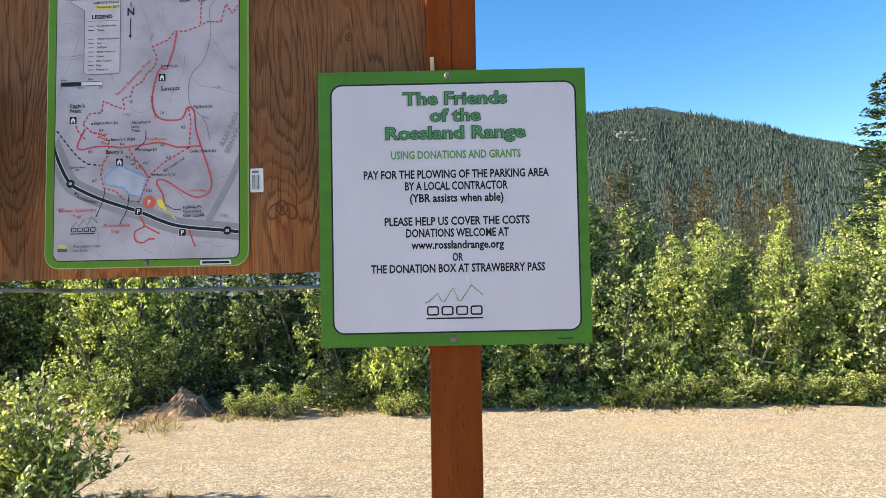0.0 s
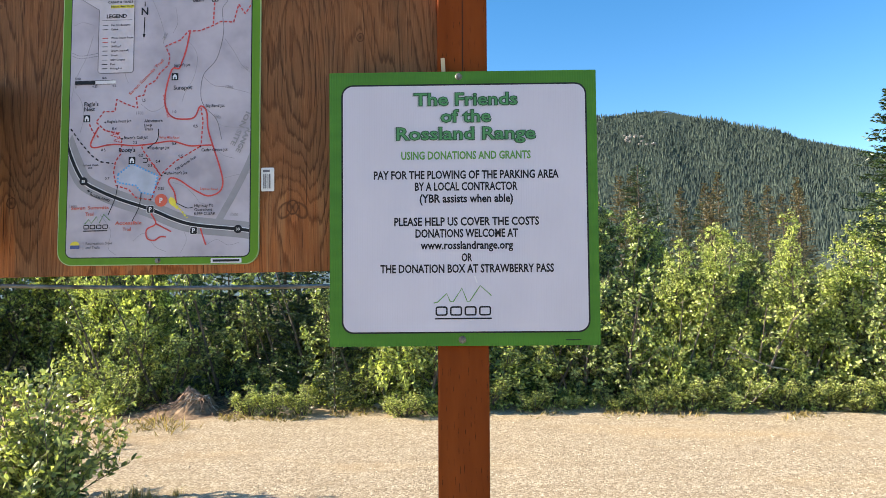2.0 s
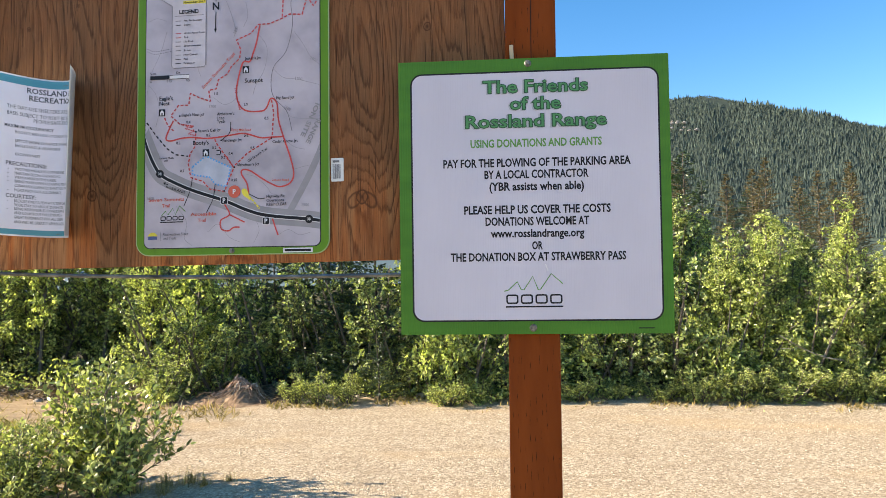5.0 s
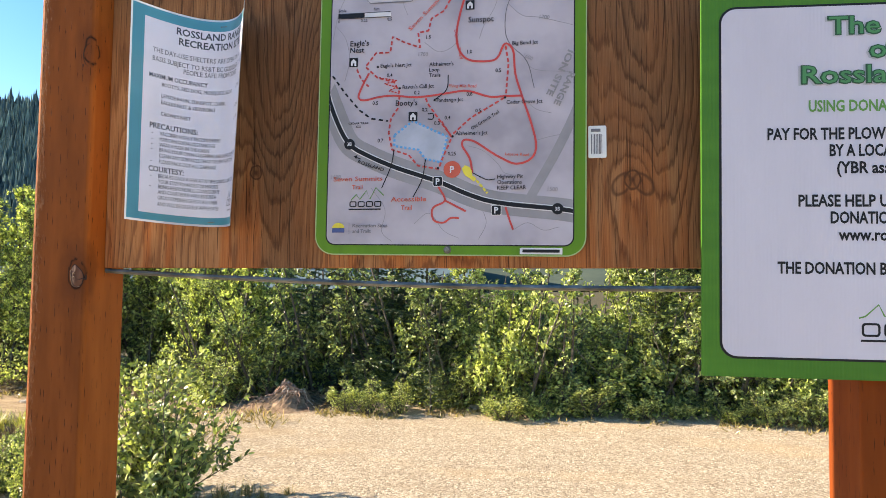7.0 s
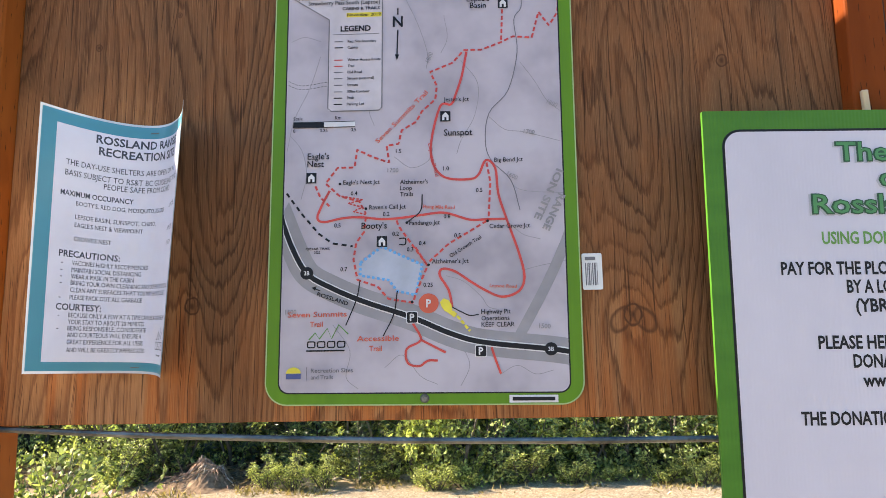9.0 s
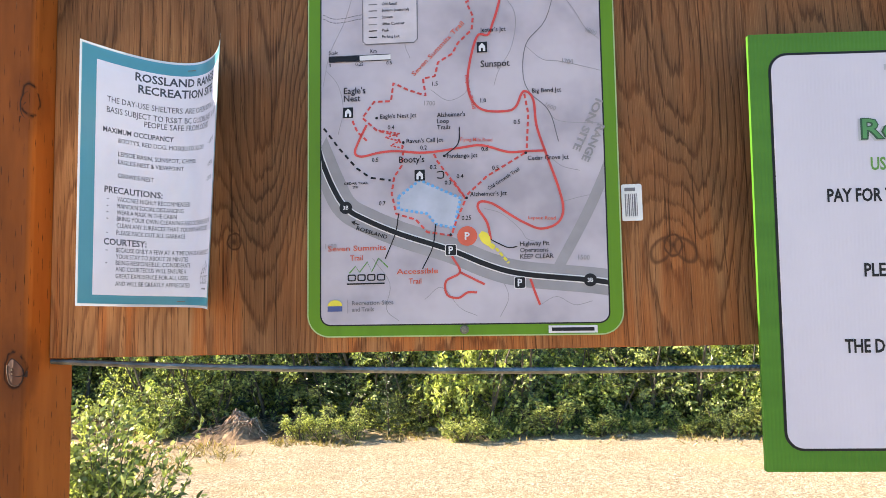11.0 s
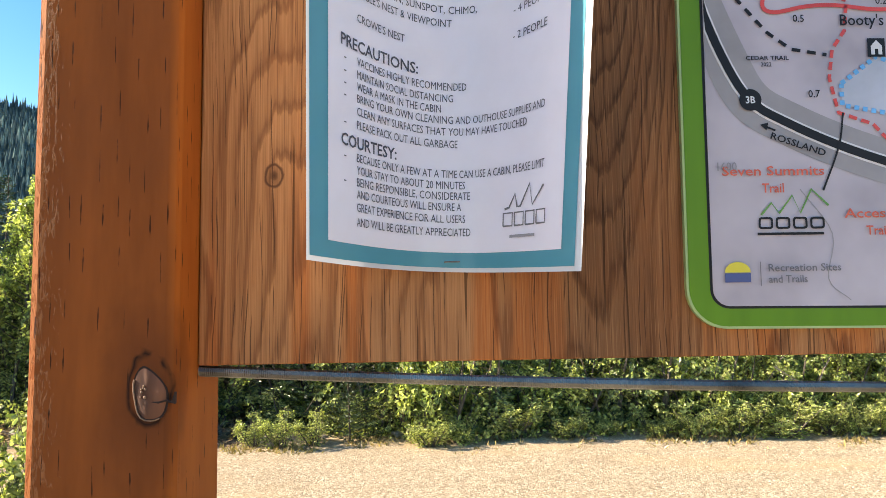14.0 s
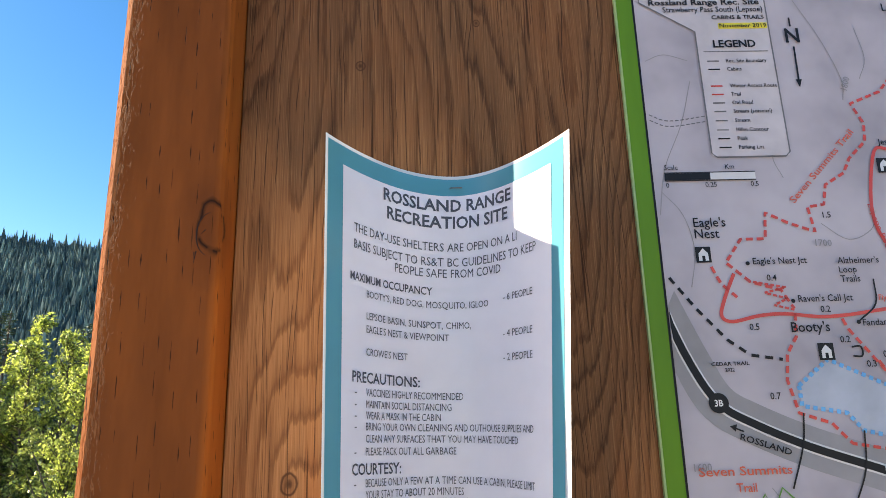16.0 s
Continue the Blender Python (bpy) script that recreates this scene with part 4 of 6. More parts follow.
def laminated_notice():
    note = root("laminated_notice", KIOSK @ pose(0.163, -0.0015, 1.6625), "curled laminated paper notice with teal border stapled to plywood", "notice")
    tall, half = 0.295, 0.1145
    # the sheet bows forward from its stapled middle: share of the chord against share of the arc
    chord = np.linspace(0, 1, 400)
    arc = np.concatenate([[0], np.cumsum(np.hypot(np.diff(chord), np.diff(1.06 * chord ** 2)))])
    arc /= arc[-1]

    def bowed(s, z, lift):
        s, z = np.asarray(s, float), np.asarray(z, float)
        k = z / tall
        f = np.interp(np.abs(s) / half, arc, chord)
        wide = np.where(s < 0, 0.078 + 0.011 * k, 0.067 + 0.0095 * k)
        deep = np.where(s < 0, 0.079 - 0.001 * k, 0.078 + 0.015 * k)
        slope = 2 * deep * f / wide
        n = np.hypot(1.0, slope)
        x = 0.010 * k + np.sign(s) * (wide * f - lift * slope / n)
        return np.stack([x, -(deep * f * f + lift / n), z - 0.004 * s / half], -1)

    def sheet(name, s0, s1, z0, z1, lift, material, label, nx=48):
        s, z = np.meshgrid(np.linspace(s0, s1, nx), np.linspace(z0, z1, 6))
        v = bowed(s.ravel(), z.ravel(), lift)
        faces = [(j * nx + i, j * nx + i + 1, (j + 1) * nx + i + 1, (j + 1) * nx + i) for j in range(5) for i in range(nx - 1)]
        return tagged(raw(name, v.tolist(), faces, material, note, True), label)

    def paper(name, colour, through):
        m = Nodes(name, 0.28, spec=0.4)
        n = m.noise(m.coords((30, 30, 30)), 1.0, 3.0)
        tone = m.ramp(n, (0.3, tuple(c * 0.95 for c in colour)), (0.7, colour))
        m.colour(tone)
        glow = m.node("BsdfTranslucent", Color=tone)
        both = m.node("MixShader", Fac=through)
        m.link(m.b.outputs[0], both.inputs[1])
        m.link(glow.outputs[0], both.inputs[2])
        m.link(both.outputs[0], m.t.nodes["Material Output"].inputs["Surface"])
        return m.mat

    film = paper("laminate_edge", (0.62, 0.66, 0.70), 0.10)
    teal = paper("teal_print", (0.072, 0.325, 0.415), 0.14)
    white = paper("white_paper", (0.86, 0.82, 0.90), 0.10)
    sheet("laminate", -half, half, 0.0, tall, 0.0, film, "clear plastic pouch with a milky edge")
    sheet("border", -0.1122, 0.1085, 0.0028, tall - 0.0028, 0.0004, teal, "teal printed border")
    page = sheet("page", -0.0962, 0.0962, 0.0125, tall - 0.0170, 0.0008, white, "white printed page")
    ink = plain("notice_ink", (0.062, 0.062, 0.088), 0.4)

    def words(text, s0, s1, z, cap, bold=0.0):
        return lettering(text, s0 / 1000, z / 1000, cap / 1000, ink, page, (s1 - s0) / 1000, "left", 0, bold, 0.0012, bowed)

    words("ROSSLAND RANGE", -54.6, 54.0, 265.0, 9.4, 0.022)
    words("RECREATION SITE", -51.2, 50.7, 251.0, 9.4, 0.022)
    words("THE DAY-USE SHELTERS ARE OPEN ON A LI", -84.3, 60.0, 232.0, 6.6)
    words("BASIS SUBJECT TO RS&T BC GUIDELINES TO KEEP", -84.5, 80.0, 220.0, 6.6)
    words("PEOPLE SAFE FROM COVID", -43.7, 43.6, 211.0, 6.6)
    for z, text, end in ((187.0, "BOOTY'S, RED DOG, MOSQUITO, IGLOO", 31.8), (171.5, "LEPSOE BASIN, SUNSPOT, CHIMO,", 16.5), (162.3, "EAGLE'S NEST & VIEWPOINT", -1.3), (146.5, "CROWE'S NEST", -32.4),
                         (119.3, "VACCINES HIGHLY RECOMMENDED", 9.9), (111.5, "MAINTAIN SOCIAL DISTANCING", 0.4), (104.2, "WEAR A MASK IN THE CABIN", -7.1), (97.0, "BRING YOUR OWN CLEANING AND OUTHOUSE SUPPLIES AND", 76.6), (89.2, "CLEAN ANY SURFACES THAT YOU MAY HAVE TOUCHED", 60.5),
                         (81.0, "PLEASE PACK OUT ALL GARBAGE", 4.2), (61.2, "BECAUSE ONLY A FEW AT A TIME CAN USE A CABIN, PLEASE LIMIT", 78.0), (53.8, "YOUR STAY TO ABOUT 20 MINUTES", 10.3), (46.8, "BEING RESPONSIBLE, CONSIDERATE", 14.4), (39.6, "AND COURTEOUS WILL ENSURE A", 7.8),
                         (31.8, "GREAT EXPERIENCE FOR ALL USERS", 11.0), (23.2, "AND WILL BE GREATLY APPRECIATED", 15.2)):
        words(text, -71.0, end, z, 5.0)
    for z in (119.3, 111.5, 104.2, 97.0, 81.0, 61.2, 46.8):
        words("-", -82.5, -80.5, z, 5.0)
    words("MAXIMUM OCCUPANCY", -88.0, -13.1, 197.0, 5.8, 0.015)
    words("PRECAUTIONS:", -85.2, -22.5, 128.0, 7.0, 0.015)
    words("COURTESY:", -84.8, -37.8, 69.0, 7.0, 0.015)
    for z, text in ((189.5, "- 6 PEOPLE"), (163.0, "- 4 PEOPLE"), (146.0, "- 2 PEOPLE")):
        words(text, 46.0, 76.0, z, 5.0)
    stroke([(43, 39), (47, 40), (52, 48), (54, 40), (57, 40), (65, 53), (68, 40), (78, 51)], 0.0015, INK_GREY, page, "emblem", 0.0012, None, False, bowed)
    for k in range(4):
        stroke([(42 + 10 * k, 28.5), (50 + 10 * k, 28.5), (50 + 10 * k, 36.5), (42 + 10 * k, 36.5), (42 + 10 * k, 28.5)], 0.0011, INK_GREY, page, "emblem", 0.0012, None, False, bowed)
    patch(bar(0.048, 0.071, 0.0212, 0.0229), 0.0012, INK_PALE, page, "date_mark", bend=bowed)
    for s, z in ((0.014, tall - 0.0105), (0.002, 0.0065)):
        part("staple", tube([(s - 0.005, -0.0004, z), (s - 0.0046, -0.0022, z), (s + 0.0046, -0.0022, z), (s + 0.005, -0.0004, z)], 0.0005, 5), STEEL, note, "steel staple")
    return note


def barcode_sticker():
    tag = root("barcode_sticker", KIOSK @ pose(0.681, 0, 1.748), "small white barcode sticker on the plywood", "sticker")
    part("paper", plate(rounded(0.0005, 0.0235, 0, 0.042, 0.002, 4), 0.0013, 0.0012), plain("sticker_white", (0.72, 0.72, 0.72), 0.5), tag)
    for k, (x, w) in enumerate(((3, 1.2), (5.2, 0.7), (6.8, 1.5), (9.3, 0.7), (11, 1.2), (13.2, 1.9), (16.2, 0.7))):
        patch(bar(x / 1000 + 0.001, (x + w) / 1000 + 0.001, 0.005, 0.031), 0.0017, INK_GREY, tag, "bar")
    patch(bar(0.004, 0.016, 0.034, 0.038), 0.0017, INK_GREY, tag, "bar")
    return tag


def threaded_rod():
    """A thin threaded steel rod that sags a little below the panel."""
    rod = root("threaded_rod", KIOSK, "grey threaded steel rod sagging below the plywood panel", "rod")
    n, sides = 1500, 8
    t = np.linspace(0, 1, n)
    x = t * 1.003
    z = 1.6018 - 0.0225 * (1 - (1 - np.clip(t / 0.75, 0, 1)) ** 2)
    r = 0.0034 + 0.00028 * (np.arange(n) % 2)
    w = np.arange(sides) * 2 * np.pi / sides
    v = np.stack([x[:, None] + 0 * w, -0.004 + r[:, None] * np.cos(w), z[:, None] + r[:, None] * np.sin(w)], -1).reshape(-1, 3)
    v[:, 1] += 0.010
    faces = [(i * sides + k, i * sides + (k + 1) % sides, (i + 1) * sides + (k + 1) % sides, (i + 1) * sides + k) for i in range(n - 1) for k in range(sides)]
    raw("rod", v.tolist(), faces, plain("zinc_rod", (0.20, 0.205, 0.19), 0.42, 0.9, 0.6, 25.0), rod)
    return rod


map_sign()
donation_sign()
laminated_notice()
barcode_sticker()
threaded_rod()
SHIM = box(-0.0035, 0.0035, -0.003, 0.003, 0.0, 0.06, 0.001)
shim = part("wooden_shim", SHIM, plain("raw_wood_shim", (0.55, 0.42, 0.27), 0.7))
tagged(shim, "thin pale wooden shim behind the sign's top edge", "shim")
shim.matrix_basis = pose(0.1245, 1.2805, 1.908, 0, -2, 0)

# ---- ground and distance ----
def shoulder(x, y):
    """Height of the ground: a level lot, a slight bank at its far edge, rougher beyond."""
    bank = max(0.0, min(1.0, (y - 8.9) / 2.5))
    rough = noise.noise(Vector((x * 0.6, y * 0.6, 0.0))) * 0.05 + noise.noise(Vector((x * 2.3, y * 2.3, 3.0))) * 0.015
    side = max(0.0, min(1.0, (-2.6 - x) / 2.0))
    return rough * (0.25 + 0.75 * max(bank, side * 0.6)) + 0.12 * bank


def ground():
    xs = sorted({*np.round(np.linspace(-14, 14, 113), 3), *(s * d for s in (-1, 1) for d in (16, 20, 28, 45, 90, 200, 500, 1200, 3000))})
    ys = sorted({*np.round(np.linspace(-4, 14, 91), 3), 16, 20, 28, 45, 90, 200, 500, 1200, 3500, -6, -10, -20, -60, -200, -800, -3000})
    verts = [(x, y, shoulder(x, y) if y < 30 and abs(x) < 30 else 0.12 if y > 0 else 0.0) for y in ys for x in xs]
    w = len(xs)
    faces = [(j * w + i, j * w + i + 1, (j + 1) * w + i + 1, (j + 1) * w + i) for j in range(len(ys) - 1) for i in range(w - 1)]
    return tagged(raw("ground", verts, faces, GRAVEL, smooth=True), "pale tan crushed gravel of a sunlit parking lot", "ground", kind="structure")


ground()


def hill(name, label, profile, distance, depth, trees, height, seed, needles, wooded, soil, slim=(0.12, 0.21), tiers=((0.0, 1.0, 0.55), (0.26, 0.75, 0.8), (0.52, 0.48, 1.0)), crest=1.0):
    """A wooded ridge: its crest by azimuth and elevation in degrees as seen from the lot, with conifers all over its face."""
    rng = np.random.default_rng(seed)
    az = np.array([p[0] for p in profile], float)
    el = np.array([p[1] for p in profile], float)

    def surface(a, s):
        """Azimuth in degrees and s from 0 at the foot to 1 at the crest."""
        top = np.tan(np.radians(np.interp(a, az, el))) * distance
        wobble = 1.0 + 0.02 * np.sin(a * 0.5 + 3 * s) + 0.01 * np.sin(a * 1.3 + 5 * s + seed)
        r = distance - depth * (1 - s)
        z = 1.6 + (top - 1.6) * (s ** 1.25) * np.where(s < 1, wobble, 1.0)
        return np.stack([r * np.sin(np.radians(a)), r * np.cos(np.radians(a)), z], -1)

    na, ns = 90, 14
    a, s = np.meshgrid(np.linspace(az[0], az[-1], na), np.linspace(0, 1, ns))
    front = surface(a.ravel(), s.ravel())
    back = surface(np.linspace(az[0], az[-1], na), np.ones(na)) * (1.25, 1.25, 0.0)
    verts = np.concatenate([front, back])
    rows = ns + 1
    faces = [(j * na + i, j * na + i + 1, (j + 1) * na + i + 1, (j + 1) * na + i) for j in range(rows - 1) for i in range(na - 1)]
    slope = tagged(raw(name, verts.tolist(), faces, soil, smooth=True), label, "hill", kind="structure")
    a = rng.uniform(wooded[0], wooded[1], trees)
    s = np.sqrt(rng.uniform(0.02, 1.0, trees))
    s[: trees // 12] = 1.0
    base = surface(a, s)
    tall = height * rng.uniform(0.45, 1.0, trees) * np.where(rng.uniform(size=trees) < 0.12, 1.5, 1.0)
    tall[: trees // 12] *= crest
    wide = tall * rng.uniform(*slim, trees)
    turn = rng.uniform(0, 6.28, trees)
    sides = 5
    verts, faces = [], []
    for low, spread, high in tiers:
        start = sum(len(v) for v in verts)
        k = np.arange(sides)
        w = turn[:, None] + k * 2 * np.pi / sides + low * 2
        jag = rng.uniform(0.3, 1.6, (trees, sides))
        foot = np.stack([base[:, 0:1] + wide[:, None] * spread * jag * np.cos(w), base[:, 1:2] + wide[:, None] * spread * jag * np.sin(w), base[:, 2:3] + (tall * low)[:, None] + 0 * w], -1)
        tip = base + np.stack([0 * tall, 0 * tall, tall * high], -1)
        verts.append(np.concatenate([foot, tip[:, None]], 1).reshape(-1, 3))
        one = np.array([(i, (i + 1) % sides, sides) for i in range(sides)])
        faces.append((start + (np.arange(trees) * (sides + 1))[:, None, None] + one).reshape(-1, 3))
    wood = raw("conifer_forest", np.concatenate(verts).tolist(), np.concatenate(faces).tolist(), needles)
    tagged(wood, "dense dark conifer forest on the hillside", "forest", kind="stuff")
    return slope


# Aerial haze is painted into the base colours of these distant slopes and needles
HILL_SLOPE = forest_floor_material("hazy_hill_slope", (0.105, 0.155, 0.165), (0.135, 0.19, 0.195), 0.02)
RIDGE_SLOPE = forest_floor_material("hazy_ridge_slope", (0.060, 0.105, 0.165), (0.075, 0.125, 0.19), 0.02)
RIDGE_NEEDLE = leaf_material("hazy_ridge_conifer", (0.075, 0.125, 0.185), (0.060, 0.100, 0.155), 0.5, 0.0, (1.0, 1.0, 1.0))
HILL_NEEDLE = leaf_material("hazy_hill_conifer", (0.215, 0.305, 0.300), (0.125, 0.188, 0.196), 0.55, 0.0, (1.0, 1.0, 1.0))
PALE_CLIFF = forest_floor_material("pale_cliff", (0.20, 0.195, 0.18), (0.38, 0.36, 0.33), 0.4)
FAR_NEEDLE = leaf_material("hazy_far_conifer", (0.114, 0.150, 0.120), (0.072, 0.100, 0.094), 0.35, 0.0, (1.0, 1.0, 0.9))
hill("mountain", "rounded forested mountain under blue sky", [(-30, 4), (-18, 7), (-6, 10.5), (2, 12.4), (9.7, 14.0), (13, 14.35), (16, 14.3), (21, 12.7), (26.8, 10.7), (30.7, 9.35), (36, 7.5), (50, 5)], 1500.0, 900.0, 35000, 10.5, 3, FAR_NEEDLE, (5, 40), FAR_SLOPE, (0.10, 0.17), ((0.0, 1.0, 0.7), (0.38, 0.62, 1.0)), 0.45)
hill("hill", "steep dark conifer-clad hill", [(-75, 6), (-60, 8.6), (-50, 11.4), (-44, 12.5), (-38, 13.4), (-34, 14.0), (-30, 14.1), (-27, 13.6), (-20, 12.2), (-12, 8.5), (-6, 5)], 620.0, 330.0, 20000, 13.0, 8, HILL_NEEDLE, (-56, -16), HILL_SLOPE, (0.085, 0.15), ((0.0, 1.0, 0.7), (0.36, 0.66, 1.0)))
hill("far_ridge", "distant wooded ridge with blue haze in its colour", [(-46, 9), (-38, 11), (-31, 13.4), (-27, 14.7), (-23, 15.1), (-19, 14.6), (-12, 12), (-5, 9)], 2600.0, 900.0, 3000, 12.0, 12, RIDGE_NEEDLE, (-32, -14), RIDGE_SLOPE)


def rock_outcrop():
    """Pale bare rock between the trees, high on the mountain."""
    rng = np.random.default_rng(4)
    crag = root("rock_outcrop", Matrix(), "pale bare rock outcrops among trees on the mountain", "outcrop")
    for k in range(16):
        a, e = radians(rng.normal(13.4, 0.75)), radians(rng.normal(12.3, 0.32))
        r = 1277.0 + 90.0 * (math.degrees(e) - 12.3)
        bm = bmesh.new()
        bmesh.ops.create_icosphere(bm, subdivisions=2, radius=1.0)
        w = rng.uniform(1.6, 4.2)
        for v in bm.verts:
            v.co = Vector((v.co.x * w, v.co.y * w * 0.7, v.co.z * w * 0.6)) * (1 + 0.8 * noise.noise(v.co * 2.4 + Vector((k, 0, 0))))
        bmesh.ops.translate(bm, vec=(r * math.sin(a), r * math.cos(a), 1.6 + r * math.tan(e) + 2), verts=bm.verts)
        part("crag", bm, PALE_CLIFF, crag)
    return crag


rock_outcrop()

# ---- vegetation ----
def leaf_mesh(name, centres, ways, length, width, rng, material, parent, oval=False, face=(0.0, 0.0, 0.0)):
    """Many folded leaves, each four corners (six when oval): foot, sides and a drooping tip; face: the way towards which they turn to the light."""
    n = len(centres)
    ways = ways / np.linalg.norm(ways, axis=1, keepdims=True)
    side = np.cross(ways, rng.normal(size=(n, 3)) * 0.7 + face)
    side /= np.linalg.norm(side, axis=1, keepdims=True) + 1e-9
    up = np.cross(side, ways)
    ln = (length * rng.uniform(0.6, 1.25, n))[:, None]
    wd = (width * rng.uniform(0.7, 1.2, n))[:, None]
    foot = centres
    mid = centres + ways * ln * 0.42 + up * wd * 0.18
    tip = centres + ways * ln - up * ln * 0.12
    verts = np.stack([foot, mid + side * wd * 0.5, tip, mid - side * wd * 0.5], 1).reshape(-1, 3)
    if oval:
        far = centres + ways * ln * 0.74 + up * wd * 0.10 - up * ln * 0.05
        near_by = centres + ways * ln * 0.30 + up * wd * 0.14
        verts = np.stack([foot, near_by + side * wd * 0.46, far + side * wd * 0.34, tip, far - side * wd * 0.34, near_by - side * wd * 0.46], 1).reshape(-1, 3)
        k = np.arange(n)[:, None] * 6
        return raw(name, verts.tolist(), np.concatenate([k + (0, 1, 5), k + (1, 2, 5), k + (2, 4, 5), k + (2, 3, 4)]).tolist(), material, parent)
    k = np.arange(n)[:, None] * 4
    faces = np.concatenate([k + (0, 1, 2), k + (0, 2, 3)])
    return raw(name, verts.tolist(), faces.tolist(), material, parent)


# leaves turn towards the sun and the open lot
SUNWARD = (-0.62, -0.40, 0.42)


def bent(rng, start, way, length, steps, wander, rise):
    points, p, w = [np.array(start, float)], np.array(start, float), np.array(way, float)
    for _ in range(steps):
        w = w + rng.normal(size=3) * wander + (0, 0, rise)
        w /= np.linalg.norm(w)
        p = p + w * length / steps
        points.append(p.copy())
    return points


def broadleaf(name, label, height, spread, stems, limbs, leaves, leaf, material, bark, seed, low=0.15, group="roadside thicket", rise=0.10):
    """A sapling (one stem) or a shrub (several) with limbs, twigs and single leaves."""
    rng = np.random.default_rng(seed)
    tree = root(name, Matrix(), label, "tree" if stems == 1 else "shrub", group)
    bm = bmesh.new()
    twigs = []
    for s in range(stems):
        turn = rng.uniform(0, 6.28)
        lean = 0.05 if stems == 1 else rng.uniform(0.1, 0.55) * spread / height * 2
        tall = height * (1.0 if s == 0 else rng.uniform(0.6, 1.0))
        foot = (0.10 * spread * math.cos(turn), 0.10 * spread * math.sin(turn), -0.08) if stems > 1 else (0, 0, -0.08)
        stem = bent(rng, foot, (lean * math.cos(turn), lean * math.sin(turn), 1.0), tall, 7, 0.06, 0.03)
        thick = 0.010 + 0.0075 * tall
        tube(stem, thick, 5, 0.2, bm)
        for _ in range(max(3, limbs // stems)):
            t = rng.uniform(low, 0.97)
            k = min(int(t * 7), 6)
            start = stem[k] + (stem[k + 1] - stem[k]) * (t * 7 - k)
            a = rng.uniform(0, 6.28)
            reach = spread * (1.0 - 0.80 * t * t) * (0.55 + 0.45 * min(1.0, t / 0.3)) * rng.uniform(0.5, 1.1) * (0.85 if stems == 1 else 0.7)
            limb = bent(rng, start, (math.cos(a), math.sin(a), 0.45), reach, 4, 0.16, rise)
            tube(limb, thick * 0.36, 3, 0.3, bm)
            twigs.append((limb, reach))
        twigs.append((stem[5:], tall * 0.22))
    part("trunk", bm, bark, tree)
    weight = np.array([r for _, r in twigs]) + 0.12
    sprays = leaves // 8
    pick = rng.choice(len(twigs), sprays, p=weight / weight.sum())
    centres, ways = [], []
    for i in pick:
        limb, reach = twigs[i]
        t = rng.beta(1.6, 1.0) * (len(limb) - 1) * 0.999
        k = int(t)
        p = limb[k] + (limb[k + 1] - limb[k]) * (t - k)
        out = rng.normal(size=3)
        out /= np.linalg.norm(out)
        # a short twig with leaves on either hand, outwards from the limb
        length = rng.uniform(0.08, 0.20) * (0.6 + 0.5 * min(reach, 1.0))
        along = np.linspace(0.15, 1.0, 8)[:, None]
        centres.append(p + out * length * along + rng.normal(size=(8, 3)) * 0.016)
        ways.append(out * 0.5 + rng.normal(size=(8, 3)) * 0.6 + (0, 0, -0.15))
    leaf_mesh("crown", np.concatenate(centres), np.concatenate(ways), leaf, leaf * 0.68, rng, material, tree, face=SUNWARD)
    return tree


def conifer(name, label, height, spread, whorls, material, seed, bare=0.05, group="roadside conifers"):
    rng = np.random.default_rng(seed)
    tree = root(name, Matrix(), label, "tree", group)
    trunk = bent(rng, (0, 0, -0.08), (0, 0, 1), height, 6, 0.015, 0.02)
    part("trunk", tube(trunk, 0.012 + 0.011 * height, 6, 0.12), BARK_DARK, tree)
    centres, ways = [], []
    for w in range(whorls):
        t = bare + (1 - bare) * w / whorls
        z = height * t
        for _ in range(int(rng.integers(5, 8))):
            a = rng.uniform(0, 6.28)
            reach = spread * (1 - t) ** 0.8 * rng.uniform(0.7, 1.15) + 0.05
            bough = np.array(bent(rng, (0, 0, z + rng.normal() * 0.04), (math.cos(a), math.sin(a), 0.1), reach, 5, 0.06, 0.03))
            count = int(14 + 60 * reach)
            u = rng.uniform(0.08, 1, count) * 4.99
            k = u.astype(int)
            p = bough[k] + (bough[k + 1] - bough[k]) * (u - k)[:, None]
            side = np.array((-math.sin(a), math.cos(a), 0.0)) * rng.choice([-1, 1], count)[:, None]
            out = np.array((math.cos(a), math.sin(a), 0.0))
            centres.append(p)
            ways.append(side * 0.9 + out * 0.8 + rng.normal(size=(count, 3)) * 0.28)
    leaf_mesh("crown", np.concatenate(centres), np.concatenate(ways), 0.045 + 0.03 * spread, 0.016 + 0.006 * spread, rng, material, tree)
    return tree


def bulge(x):
    """How far the thicket comes forward onto the lot: a step beside the earth mound, then a slant."""
    return 0.18 * np.clip((x + 1.1) / 0.3, 0.0, 1.0) + 0.08 * np.exp(-((x + 0.6) / 0.35) ** 2) + 0.09 * np.clip((x - 2.7) / 0.6, 0.0, 1.0) + 0.085 * np.clip(x - 3.3, 0.0, 6.0)


